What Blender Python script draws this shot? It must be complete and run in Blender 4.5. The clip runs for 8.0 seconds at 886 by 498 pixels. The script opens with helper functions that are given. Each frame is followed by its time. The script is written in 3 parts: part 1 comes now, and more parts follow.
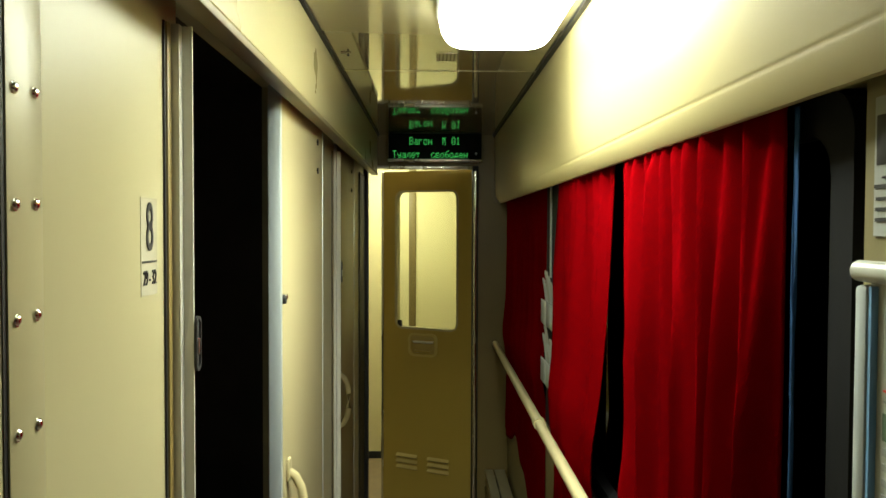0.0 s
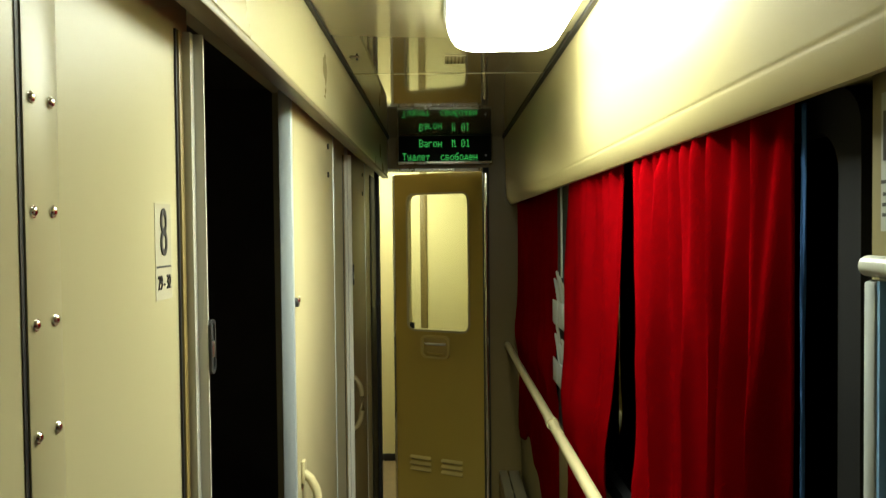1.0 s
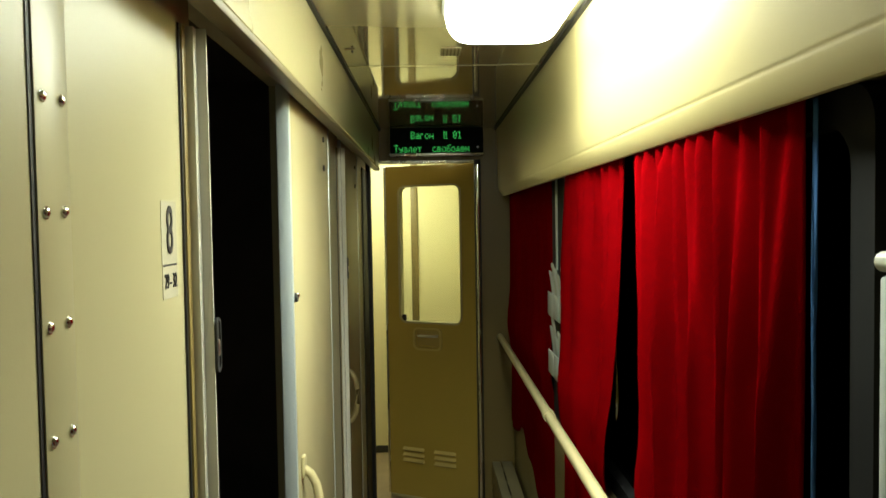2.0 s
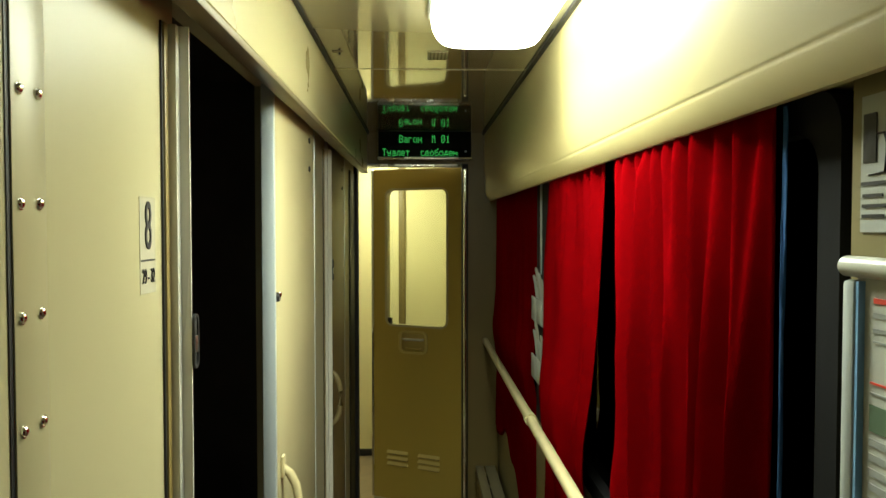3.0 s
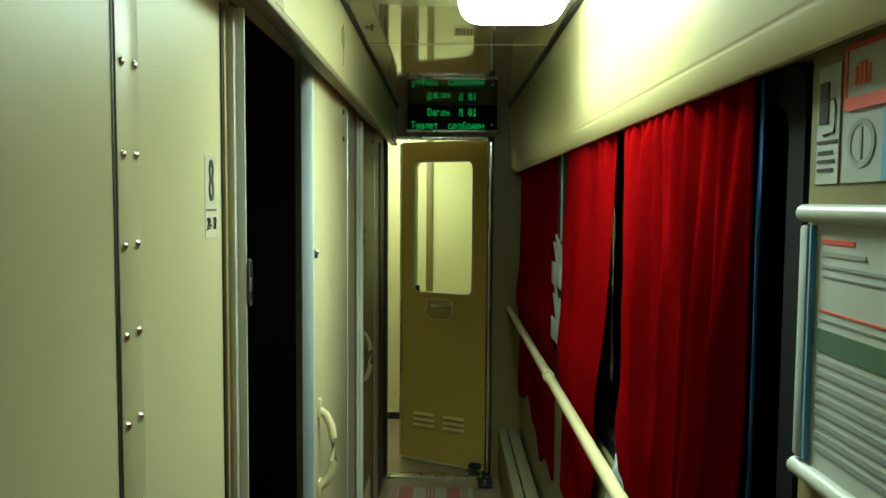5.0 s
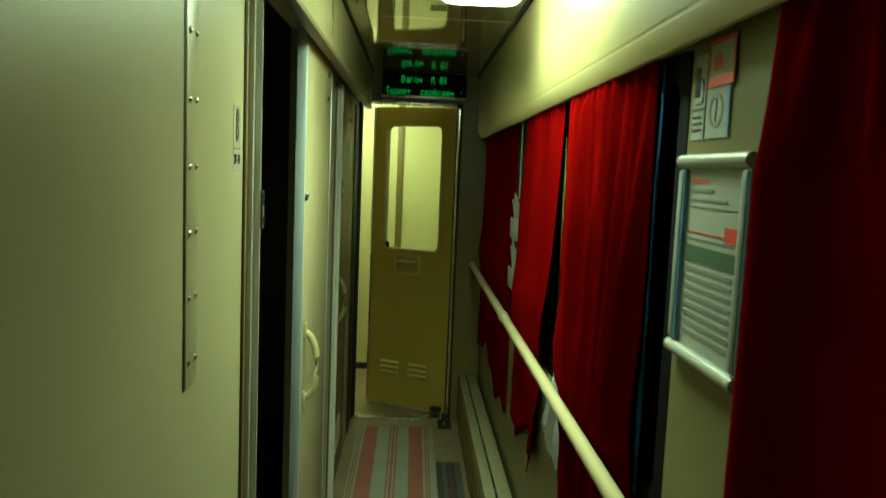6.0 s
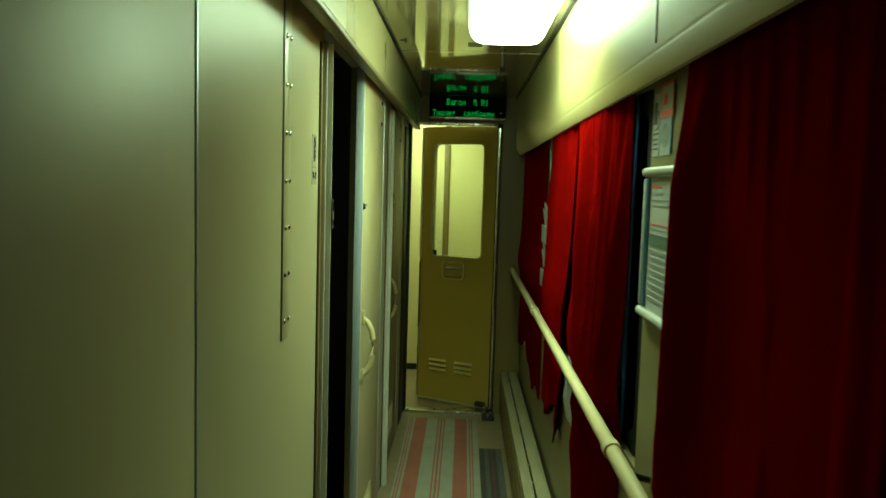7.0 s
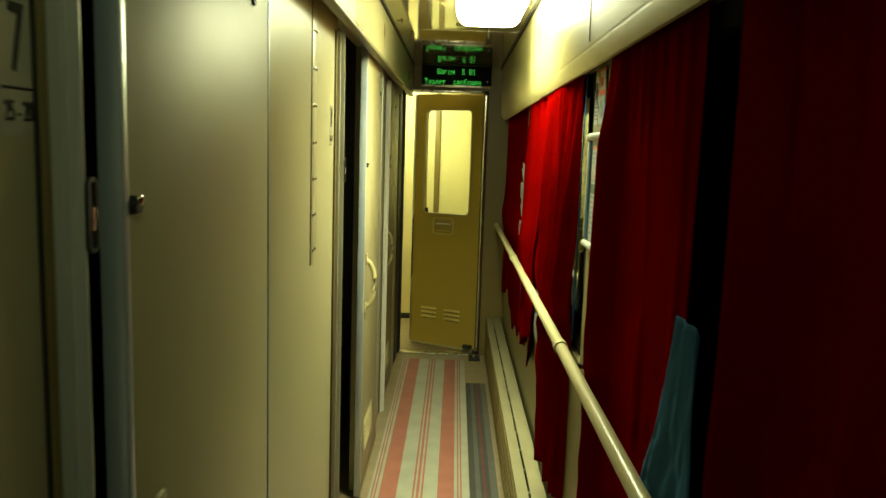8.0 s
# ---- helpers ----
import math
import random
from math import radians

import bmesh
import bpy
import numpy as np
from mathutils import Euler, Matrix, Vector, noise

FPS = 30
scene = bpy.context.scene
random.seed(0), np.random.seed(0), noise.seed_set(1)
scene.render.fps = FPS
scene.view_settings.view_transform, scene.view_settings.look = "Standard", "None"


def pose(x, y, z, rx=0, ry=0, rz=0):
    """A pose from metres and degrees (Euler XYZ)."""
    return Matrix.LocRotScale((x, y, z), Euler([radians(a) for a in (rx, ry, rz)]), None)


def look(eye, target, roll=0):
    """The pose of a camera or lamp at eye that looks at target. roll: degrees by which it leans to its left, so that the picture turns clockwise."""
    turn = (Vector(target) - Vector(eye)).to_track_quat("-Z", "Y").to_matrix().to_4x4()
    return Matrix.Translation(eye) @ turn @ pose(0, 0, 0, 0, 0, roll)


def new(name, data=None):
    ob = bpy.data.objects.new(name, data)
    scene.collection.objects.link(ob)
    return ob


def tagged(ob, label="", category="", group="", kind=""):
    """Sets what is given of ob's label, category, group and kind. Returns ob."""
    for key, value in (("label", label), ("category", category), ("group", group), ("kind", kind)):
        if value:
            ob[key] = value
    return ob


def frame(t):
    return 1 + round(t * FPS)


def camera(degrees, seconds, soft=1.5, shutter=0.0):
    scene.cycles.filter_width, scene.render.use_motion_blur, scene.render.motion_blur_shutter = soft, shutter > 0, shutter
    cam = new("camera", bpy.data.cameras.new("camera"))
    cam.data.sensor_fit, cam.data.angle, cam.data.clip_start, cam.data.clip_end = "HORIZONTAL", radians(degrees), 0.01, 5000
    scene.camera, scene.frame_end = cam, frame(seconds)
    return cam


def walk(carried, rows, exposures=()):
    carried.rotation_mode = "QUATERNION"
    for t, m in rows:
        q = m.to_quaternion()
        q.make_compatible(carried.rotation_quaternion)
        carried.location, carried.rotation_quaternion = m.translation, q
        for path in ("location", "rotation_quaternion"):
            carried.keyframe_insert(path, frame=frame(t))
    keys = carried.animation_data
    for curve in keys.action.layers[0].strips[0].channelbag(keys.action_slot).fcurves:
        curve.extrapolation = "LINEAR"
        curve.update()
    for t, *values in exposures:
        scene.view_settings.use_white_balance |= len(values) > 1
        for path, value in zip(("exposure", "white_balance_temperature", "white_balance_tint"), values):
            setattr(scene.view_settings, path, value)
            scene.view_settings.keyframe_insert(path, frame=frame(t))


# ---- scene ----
cam = camera(61.5, 8.0, soft=1.5, shutter=0.5)
PATH = [
    (0, (0.079, 0.02, 1.647), (0.112, 2.019, 1.589), 0.2),
    (0.5, (0.078, 0.025, 1.638), (0.088, 2.024, 1.569), -0.2),
    (1, (0.081, 0.011, 1.646), (0.083, 2.01, 1.594), -0.6),
    (1.5, (0.051, 0.02, 1.653), (0.068, 2.019, 1.607), -0.5),
    (1.7, (0.051, 0.02, 1.657), (0.072, 2.019, 1.601), -1.1),
    (2.8, (0.057, 0.005, 1.639), (0.149, 2.0, 1.531), 0.5),
    (3, (0.068, 0.006, 1.647), (0.133, 2.004, 1.583), 0.0),
    (3.5, (0.037, -0.011, 1.638), (0.096, 1.986, 1.532), 0.4),
    (4, (0.017, -0.042, 1.631), (0.096, 1.953, 1.509), 0.0),
    (4.2, (0.027, -0.075, 1.627), (0.128, 1.918, 1.496), 0.5),
    (5.3, (0.079, -0.219, 1.611), (0.045, 1.777, 1.488), 0.4),
    (5.5, (0.058, -0.296, 1.604), (0.044, 1.702, 1.511), 0.2),
    (6, (0.058, -0.48, 1.573), (0.143, 1.508, 1.366), 2.4),
    (6.5, (0.093, -0.675, 1.565), (0.028, 1.306, 1.294), 3.8),
    (7, (0.101, -0.92, 1.565), (0.047, 1.072, 1.394), 1.7),
    (7.5, (0.089, -1.166, 1.562), (0.089, 0.819, 1.321), 0.6),
    (8, (0.118, -1.43, 1.558), (0.091, 0.552, 1.292), 1.9),
]
EXPOSURES = [(0, 0.04, 6150, 10), (3.4, 0.02, 6150, 7), (4.1, -0.03, 5150, 10), (5.4, -0.22, 5650, -28), (6.2, -0.39, 6250, -36), (7.1, -0.31, 6400, -40), (7.6, 0.18, 7200, -16), (8, 0.46, 8000, -12)]
walk(cam, [(t, look(eye, target, roll)) for t, eye, target, roll in PATH], EXPOSURES)

# ---- light ----
world = bpy.data.worlds.new("night")
world.use_nodes = True
world.node_tree.nodes["Background"].inputs[0].default_value = (0.02, 0.03, 0.05, 1)
world.node_tree.nodes["Background"].inputs[1].default_value = 0.05
scene.world = world
LAMP_POWER, HALL_POWER, REAR_FILL_POWER = 22.5, 38.0, 2.1
# the tubes of the corridor lamp throw most of their light downwards
tubes = bpy.data.lights.new("lamp_tubes", "AREA")
tubes.shape, tubes.size, tubes.size_y = "RECTANGLE", 0.19, 0.80
tubes.energy, tubes.color, tubes.spread = 17.0, (0.93, 0.96, 0.74), radians(140)
new("lamp_tubes", tubes).location = (0.236, 1.43, 2.074)

# ---- plan (metres) ----
XL = -0.29            # partition face
XLEAF = -0.262        # door leaf face
XR = 0.511            # outer wall face
CEIL = 2.155
HEAD_Z, HEAD_X = 1.945, -0.215
PEL_Z, PEL_X, PEL_C = 1.781, 0.445, 1.817
END_Y = 4.13
HALL_Y = 5.30
BACK_Y = -3.3
PITCH = 1.73
ORIGIN = {}


# ---- helpers of this file ----
def box(bm, x0, x1, y0, y1, z0, z1, bevel=0.0, seg=2):
    m = Matrix.LocRotScale(((x0 + x1) / 2, (y0 + y1) / 2, (z0 + z1) / 2), None, (abs(x1 - x0), abs(y1 - y0), abs(z1 - z0)))
    made = bmesh.ops.create_cube(bm, size=1.0, matrix=m)["verts"]
    if bevel:
        edges = list({e for v in made for e in v.link_edges})
        bmesh.ops.bevel(bm, geom=edges, offset=bevel, segments=seg, affect="EDGES", profile=0.5)
    return bm


def rod(bm, a, b, r, sides=16, r2=None):
    a, b = Vector(a), Vector(b)
    d = b - a
    m = Matrix.Translation((a + b) / 2) @ d.to_track_quat("Z", "Y").to_matrix().to_4x4()
    bmesh.ops.create_cone(bm, cap_ends=True, segments=sides, radius1=r, radius2=r if r2 is None else r2, depth=d.length, matrix=m)
    return bm


def ball(bm, c, r, flat=(1, 1, 1), n=12):
    bmesh.ops.create_uvsphere(bm, u_segments=n, v_segments=n // 2 + 2, radius=r, matrix=Matrix.LocRotScale(c, None, flat))
    return bm


def tube(bm, pts, r, sides=12):
    """A round bar along points."""
    pts = [Vector(p) for p in pts]
    rings = []
    for i, p in enumerate(pts):
        d = (pts[min(i + 1, len(pts) - 1)] - pts[max(i - 1, 0)]).normalized()
        q = d.to_track_quat("Z", "Y")
        rings.append([bm.verts.new(p + q @ Vector((r * math.cos(k * math.tau / sides), r * math.sin(k * math.tau / sides), 0))) for k in range(sides)])
    for a, b in zip(rings, rings[1:]):
        for k in range(sides):
            bm.faces.new((a[k], a[(k + 1) % sides], b[(k + 1) % sides], b[k]))
    bm.faces.new(rings[0][::-1])
    bm.faces.new(rings[-1])
    return bm


def extrude_y(bm, outline, y0, y1):
    """A profile of (x, z) pairs drawn along y."""
    a = [bm.verts.new((x, y0, z)) for x, z in outline]
    b = [bm.verts.new((x, y1, z)) for x, z in outline]
    n = len(outline)
    for i in range(n):
        bm.faces.new((a[i], a[(i + 1) % n], b[(i + 1) % n], b[i]))
    bm.faces.new(a[::-1])
    bm.faces.new(b)
    return bm


def round_rect(w, h, r, n=6):
    out = []
    for cx, cz, a0 in ((w / 2 - r, h / 2 - r, 0), (-w / 2 + r, h / 2 - r, 90), (-w / 2 + r, -h / 2 + r, 180), (w / 2 - r, -h / 2 + r, 270)):
        for i in range(n + 1):
            a = radians(a0 + 90 * i / n)
            out.append((cx + r * math.cos(a), cz + r * math.sin(a)))
    return out


def ring_plate(bm, outer, inner, place, depth):
    """A plate between two outlines of equal count; place(u, v, d) gives the point."""
    n = len(outer)
    loops = [[bm.verts.new(place(u, v, d)) for u, v in o] for o in (outer, inner) for d in (0.0, depth)]
    of, ob_, inf, inb = loops
    for i in range(n):
        j = (i + 1) % n
        bm.faces.new((of[i], of[j], inf[j], inf[i]))
        bm.faces.new((ob_[j], ob_[i], inb[i], inb[j]))
        bm.faces.new((of[j], of[i], ob_[i], ob_[j]))
        bm.faces.new((inf[i], inf[j], inb[j], inb[i]))
    return bm


def mesh_of(name, bm, material, smooth=False):
    bmesh.ops.recalc_face_normals(bm, faces=bm.faces)
    me = bpy.data.meshes.new(name)
    bm.to_mesh(me)
    bm.free()
    for p in me.polygons:
        p.use_smooth = smooth
    if smooth:
        me.set_sharp_from_angle(angle=radians(40))
    me.materials.append(material)
    return me


def thing(name, at=(0, 0, 0), label="", category="", group="", turn=0.0):
    ob = new(name)
    ob.location = at
    ob.rotation_euler = (0, 0, radians(turn))
    ob.empty_display_size = 0.05
    ORIGIN[ob.name] = Vector((0, 0, 0)) if turn else Vector(at)
    return tagged(ob, label, category, group)


def part(name, bm, material, parent, label="", smooth=True):
    o = ORIGIN[parent.name]
    bmesh.ops.translate(bm, verts=bm.verts, vec=-o)
    ob = new(name, mesh_of(name, bm, material, smooth))
    ob.parent = parent
    ORIGIN[ob.name] = o
    return tagged(ob, label)


def solid(name, bm, material, label="", category="", kind="", group="", smooth=True, base=None):
    if base is not None:
        bmesh.ops.translate(bm, verts=bm.verts, vec=-Vector(base))
    ob = new(name, mesh_of(name, bm, material, smooth))
    if base is not None:
        ob.location = base
    ORIGIN[ob.name] = Vector(base or (0, 0, 0))
    return tagged(ob, label, category, group, kind)


B = bmesh.new


# ---- materials ----
def material(name, color, rough=0.5, metal=0.0, vary=0.08, scale=6.0, bump=0.05, fine=220.0, coat=0.0, emit=None, power=0.0, rough_vary=0.08, stretch=(1, 1, 1)):
    m = bpy.data.materials.new(name)
    m.use_nodes = True
    n, l = m.node_tree.nodes, m.node_tree.links
    b = n["Principled BSDF"]
    tc = n.new("ShaderNodeTexCoord")
    mp = n.new("ShaderNodeMapping")
    mp.inputs["Scale"].default_value = stretch
    l.new(tc.outputs["Object"], mp.inputs["Vector"])
    big = n.new("ShaderNodeTexNoise")
    big.inputs["Scale"].default_value, big.inputs["Detail"].default_value = scale, 5
    small = n.new("ShaderNodeTexNoise")
    small.inputs["Scale"].default_value, small.inputs["Detail"].default_value = fine, 3
    for t in (big, small):
        l.new(mp.outputs["Vector"], t.inputs["Vector"])
    ramp = n.new("ShaderNodeValToRGB")
    lo, hi = [c * (1 - vary) for c in color], [min(1, c * (1 + vary)) for c in color]
    ramp.color_ramp.elements[0].color, ramp.color_ramp.elements[1].color = (*lo, 1), (*hi, 1)
    ramp.color_ramp.elements[0].position, ramp.color_ramp.elements[1].position = 0.3, 0.7
    l.new(big.outputs["Fac"], ramp.inputs["Fac"])
    l.new(ramp.outputs["Color"], b.inputs["Base Color"])
    rr = n.new("ShaderNodeMapRange")
    rr.inputs["To Min"].default_value, rr.inputs["To Max"].default_value = max(0.02, rough - rough_vary), min(1, rough + rough_vary)
    l.new(big.outputs["Fac"], rr.inputs["Value"])
    l.new(rr.outputs["Result"], b.inputs["Roughness"])
    b.inputs["Metallic"].default_value = metal
    b.inputs["Coat Weight"].default_value = coat
    if bump:
        bp = n.new("ShaderNodeBump")
        bp.inputs["Strength"].default_value, bp.inputs["Distance"].default_value = bump, 0.002
        l.new(small.outputs["Fac"], bp.inputs["Height"])
        l.new(bp.outputs["Normal"], b.inputs["Normal"])
    if emit:
        b.inputs["Emission Color"].default_value = (*emit, 1)
        b.inputs["Emission Strength"].default_value = power
    return m


LAMINATE = material("cream_laminate", (0.36, 0.328, 0.191), 0.40, vary=0.04, scale=3.0, bump=0.06, fine=420)
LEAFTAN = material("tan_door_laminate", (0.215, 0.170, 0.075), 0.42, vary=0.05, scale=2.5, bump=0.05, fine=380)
LEAF = material("door_laminate", (0.4, 0.355, 0.2), 0.46, vary=0.05, scale=2.5, bump=0.05, fine=380)
HEADER = material("header_laminate", (0.385, 0.345, 0.188), 0.28, rough_vary=0.02, vary=0.03, scale=2.5, bump=0.03, fine=300)
PELMET = material("panel_laminate", (0.47, 0.405, 0.20), 0.30, rough_vary=0.02, vary=0.03, scale=2.0, bump=0.03, fine=300)
def grained(m, spread):
    """Fine grain along y: reflections draw out up and down."""
    n, l = m.node_tree.nodes, m.node_tree.links
    b = n["Principled BSDF"]
    up = n.new("ShaderNodeCombineXYZ")
    up.inputs["Z"].default_value = 1.0
    l.new(up.outputs[0], b.inputs["Tangent"])
    b.inputs["Anisotropic"].default_value = spread
    return m


PELMET = grained(PELMET, 0.92)
CEILING = material("lacquered_ceiling", (0.28, 0.248, 0.148), 0.06, vary=0.03, scale=1.6, bump=0.006, fine=30, coat=0.7, rough_vary=0.02)
DOORPAINT = material("tan_door_paint", (0.42, 0.30, 0.058), 0.28, rough_vary=0.01, vary=0.015, scale=3.0, bump=0.05, fine=250)
WALLTAN = material("tan_wall", (0.175, 0.128, 0.040), 0.45, vary=0.06, scale=3.0, bump=0.06, fine=280)
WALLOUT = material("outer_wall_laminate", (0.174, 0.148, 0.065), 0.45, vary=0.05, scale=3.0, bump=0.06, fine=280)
HEATER = material("heater_paint", (0.272, 0.248, 0.152), 0.4, vary=0.12, scale=7, bump=0.06)
ALU = material("aluminium", (0.72, 0.71, 0.66), 0.28, metal=1.0, vary=0.05, scale=9, bump=0.04, fine=300, stretch=(1, 1, 0.08))
POSTALU = material("satin_aluminium", (0.528, 0.52, 0.464), 0.28, metal=0.1, vary=0.04, scale=9, bump=0.04, stretch=(1, 1, 0.08))
ALUBLUE = material("anodised_edge", (0.44, 0.49, 0.52), 0.32, metal=0.4, vary=0.06, scale=9, bump=0.04, stretch=(1, 1, 0.08))
BROWN = material("brown_trim", (0.16, 0.128, 0.068), 0.45, vary=0.10, scale=8)
CHROME = material("chrome", (0.86, 0.86, 0.84), 0.12, metal=1.0, vary=0.03, bump=0.0)
BLACK = material("black_rubber", (0.012, 0.012, 0.012), 0.55, vary=0.2)
# near-black stands in for the shade of the unlit compartments
SHADE = material("compartment_shade", (0.05, 0.045, 0.04), 0.7, vary=0.2)
WHITE = material("white_plastic", (0.39, 0.398, 0.351), 0.35, vary=0.03)
IVORY = material("ivory_plastic", (0.43, 0.375, 0.205), 0.32, vary=0.04, scale=12)
PAPER = material("white_paper", (0.34, 0.348, 0.318), 0.6, vary=0.03, scale=14)
LEAFLET = material("aged_paper", (0.27, 0.265, 0.22), 0.6, vary=0.12, scale=30)
PAPERGREY = material("grey_card", (0.311, 0.326, 0.303), 0.6, vary=0.05, scale=14)
INK = material("black_ink", (0.015, 0.015, 0.015), 0.5, vary=0.1)
INKGREY = material("grey_ink", (0.22, 0.23, 0.22), 0.6, vary=0.1)
INKGREEN = material("dark_green_ink", (0.06, 0.10, 0.06), 0.6, vary=0.1)
INKRED = material("red_ink", (0.62, 0.06, 0.035), 0.5, vary=0.1)
BLUE = material("blue_edge", (0.16, 0.32, 0.55), 0.4, vary=0.1)
LINO = material("linoleum", (0.24, 0.184, 0.112), 0.4, vary=0.15, scale=14, bump=0.1)
HALLWALL = material("hall_laminate", (0.70, 0.64, 0.36), 0.40, vary=0.03, scale=2.0)
FRAMEDARK = material("dark_window_frame", (0.012, 0.012, 0.013), 0.7, vary=0.1)
FRAMEGREY = material("grey_window_frame", (0.32, 0.35, 0.35), 0.4, vary=0.06)
FRAMEDARK.node_tree.nodes["Principled BSDF"].inputs["Specular IOR Level"].default_value = 0.06
# door paint made paler: highlights on handle rim and louvres put into the colour
DOORRIM = material("highlit_tan_paint", (0.56, 0.44, 0.15), 0.22, vary=0.05)
DOORDARK = material("dark_tan_paint", (0.40, 0.29, 0.08), 0.30, vary=0.05)
LED = material("green_led", (0.02, 0.2, 0.02), 0.5, emit=(0.10, 0.95, 0.16), power=0.55, bump=0)
SIGNFACE = material("sign_face", (0.004, 0.006, 0.004), 0.5, vary=0.1, bump=0)
SIGNFACE.node_tree.nodes["Principled BSDF"].inputs["Specular IOR Level"].default_value = 0.08
DIFFUSER = material("lamp_diffuser", (0.9, 0.9, 0.85), 0.4, emit=(0.93, 0.96, 0.74), power=LAMP_POWER, bump=0)
DIFFHALL = material("hall_diffuser", (0.9, 0.9, 0.85), 0.4, emit=(1.0, 0.97, 0.62), power=HALL_POWER, bump=0)
LAMPFRAME = material("lamp_frame_grey", (0.26, 0.25, 0.21), 0.5, vary=0.04)
# glow of an added fill light, out of view
FILLREAR = material("rear_fill_diffuser", (0.9, 0.9, 0.85), 0.4, emit=(0.82, 1.0, 0.80), power=REAR_FILL_POWER, bump=0)


def cloth(name, color, scale=900.0):
    m = material(name, color, 0.72, vary=0.10, scale=5.0, bump=0.25, fine=scale)
    b = m.node_tree.nodes["Principled BSDF"]
    b.inputs["Specular IOR Level"].default_value = 0.0
    return m


RED = cloth("red_curtain_cloth", (0.130, 0.0003, 0.0011))
PALEBLUE = cloth("pale_blue_cloth", (0.065, 0.17, 0.30))
BLUECLOTH = cloth("blue_cloth", (0.035, 0.08, 0.19))
WHITECLOTH = cloth("white_cloth", (0.50, 0.56, 0.60))


def glass(name, rough=0.02, tint=(0.95, 0.97, 0.95)):
    m = bpy.data.materials.new(name)
    m.use_nodes = True
    n, l = m.node_tree.nodes, m.node_tree.links
    n.remove(n["Principled BSDF"])
    tr, gl, mix, fr = n.new("ShaderNodeBsdfTransparent"), n.new("ShaderNodeBsdfGlossy"), n.new("ShaderNodeMixShader"), n.new("ShaderNodeFresnel")
    tr.inputs["Color"].default_value = (*tint, 1)
    gl.inputs["Roughness"].default_value = rough
    fr.inputs["IOR"].default_value = 1.45
    l.new(fr.outputs[0], mix.inputs[0]), l.new(tr.outputs[0], mix.inputs[1]), l.new(gl.outputs[0], mix.inputs[2])
    l.new(mix.outputs[0], n["Material Output"].inputs["Surface"])
    return m


GLASS = glass("window_glass")


def striped(name, stops, rough=0.85):
    """Woven stripes across x; stops are (x, colour) from one edge to the other."""
    m = material(name, (0.5, 0.5, 0.5), rough, vary=0.05, bump=0.5, fine=700)
    n, l = m.node_tree.nodes, m.node_tree.links
    b = n["Principled BSDF"]
    tc, sep, mr, ramp = n.new("ShaderNodeTexCoord"), n.new("ShaderNodeSeparateXYZ"), n.new("ShaderNodeMapRange"), n.new("ShaderNodeValToRGB")
    x0, x1 = stops[0][0], stops[-1][0]
    mr.inputs["From Min"].default_value, mr.inputs["From Max"].default_value = x0, x1
    l.new(tc.outputs["Object"], sep.inputs[0]), l.new(sep.outputs["X"], mr.inputs["Value"]), l.new(mr.outputs["Result"], ramp.inputs["Fac"])
    cr = ramp.color_ramp
    cr.interpolation = "CONSTANT"
    for i, (x, c) in enumerate(stops[:-1]):
        e = cr.elements[i] if i < 2 else cr.elements.new(0.999)
        e.position, e.color = (x - x0) / (x1 - x0), (*c, 1)
    dirt = n.new("ShaderNodeTexNoise")
    dirt.inputs["Scale"].default_value, dirt.inputs["Detail"].default_value = 9, 6
    dr = n.new("ShaderNodeMapRange")
    dr.inputs["To Min"].default_value, dr.inputs["To Max"].default_value = 0.72, 1.1
    mul = n.new("ShaderNodeMix")
    mul.data_type, mul.blend_type = "RGBA", "MULTIPLY"
    mul.inputs[0].default_value = 1.0
    l.new(tc.outputs["Object"], dirt.inputs["Vector"]), l.new(dirt.outputs["Fac"], dr.inputs["Value"])
    l.new(ramp.outputs["Color"], mul.inputs[6]), l.new(dr.outputs["Result"], mul.inputs[7])
    l.new(mul.outputs[2], b.inputs["Base Color"])
    return m


PINK, PALE = (0.37, 0.135, 0.10), (0.37, 0.37, 0.30)
STRIPES = [(-0.225, PALE), (-0.216, PINK), (-0.209, PALE), (-0.201, PINK), (-0.194, PALE), (-0.180, PINK), (-0.102, PALE), (-0.030, PINK), (-0.022, PALE), (-0.013, PINK),
           (0.000, PALE), (0.009, PINK), (0.017, PALE), (0.083, PINK), (0.160, PALE), (0.174, PINK), (0.181, PALE), (0.189, PINK), (0.196, PALE), (0.23, PALE)]
RUNNER = striped("runner_weave", STRIPES)
GREY1, GREY2, WINE = (0.05, 0.05, 0.045), (0.10, 0.10, 0.09), (0.16, 0.03, 0.035)
OLDRUNNER = striped("dark_runner_weave", [(0.22, GREY1), (0.262, GREY2), (0.285, GREY1), (0.300, WINE), (0.309, GREY1), (0.33, GREY2), (0.365, GREY1)])

# ---- structure ----
solid("floor", box(B(), -2.3, 0.62, BACK_Y, 6.0, -0.06, 0.0), LINO, kind="structure", label="brown worn linoleum corridor floor", smooth=False)

OPENINGS = [(-0.655, 0.06), (1.11, 1.79), (2.85, 3.52)]
bm = B()
edges_y = [BACK_Y] + [v for o in OPENINGS for v in o] + [END_Y]
for i in range(0, len(edges_y), 2):
    box(bm, XL - 0.03, XL, edges_y[i], edges_y[i + 1], 0, CEIL)
for a, b in OPENINGS:
    box(bm, XL - 0.03, XL, a, b, 1.975, CEIL)
solid("wall_left", bm, LAMINATE, kind="structure", label="cream laminate partition wall of the sleeping compartments", smooth=False)

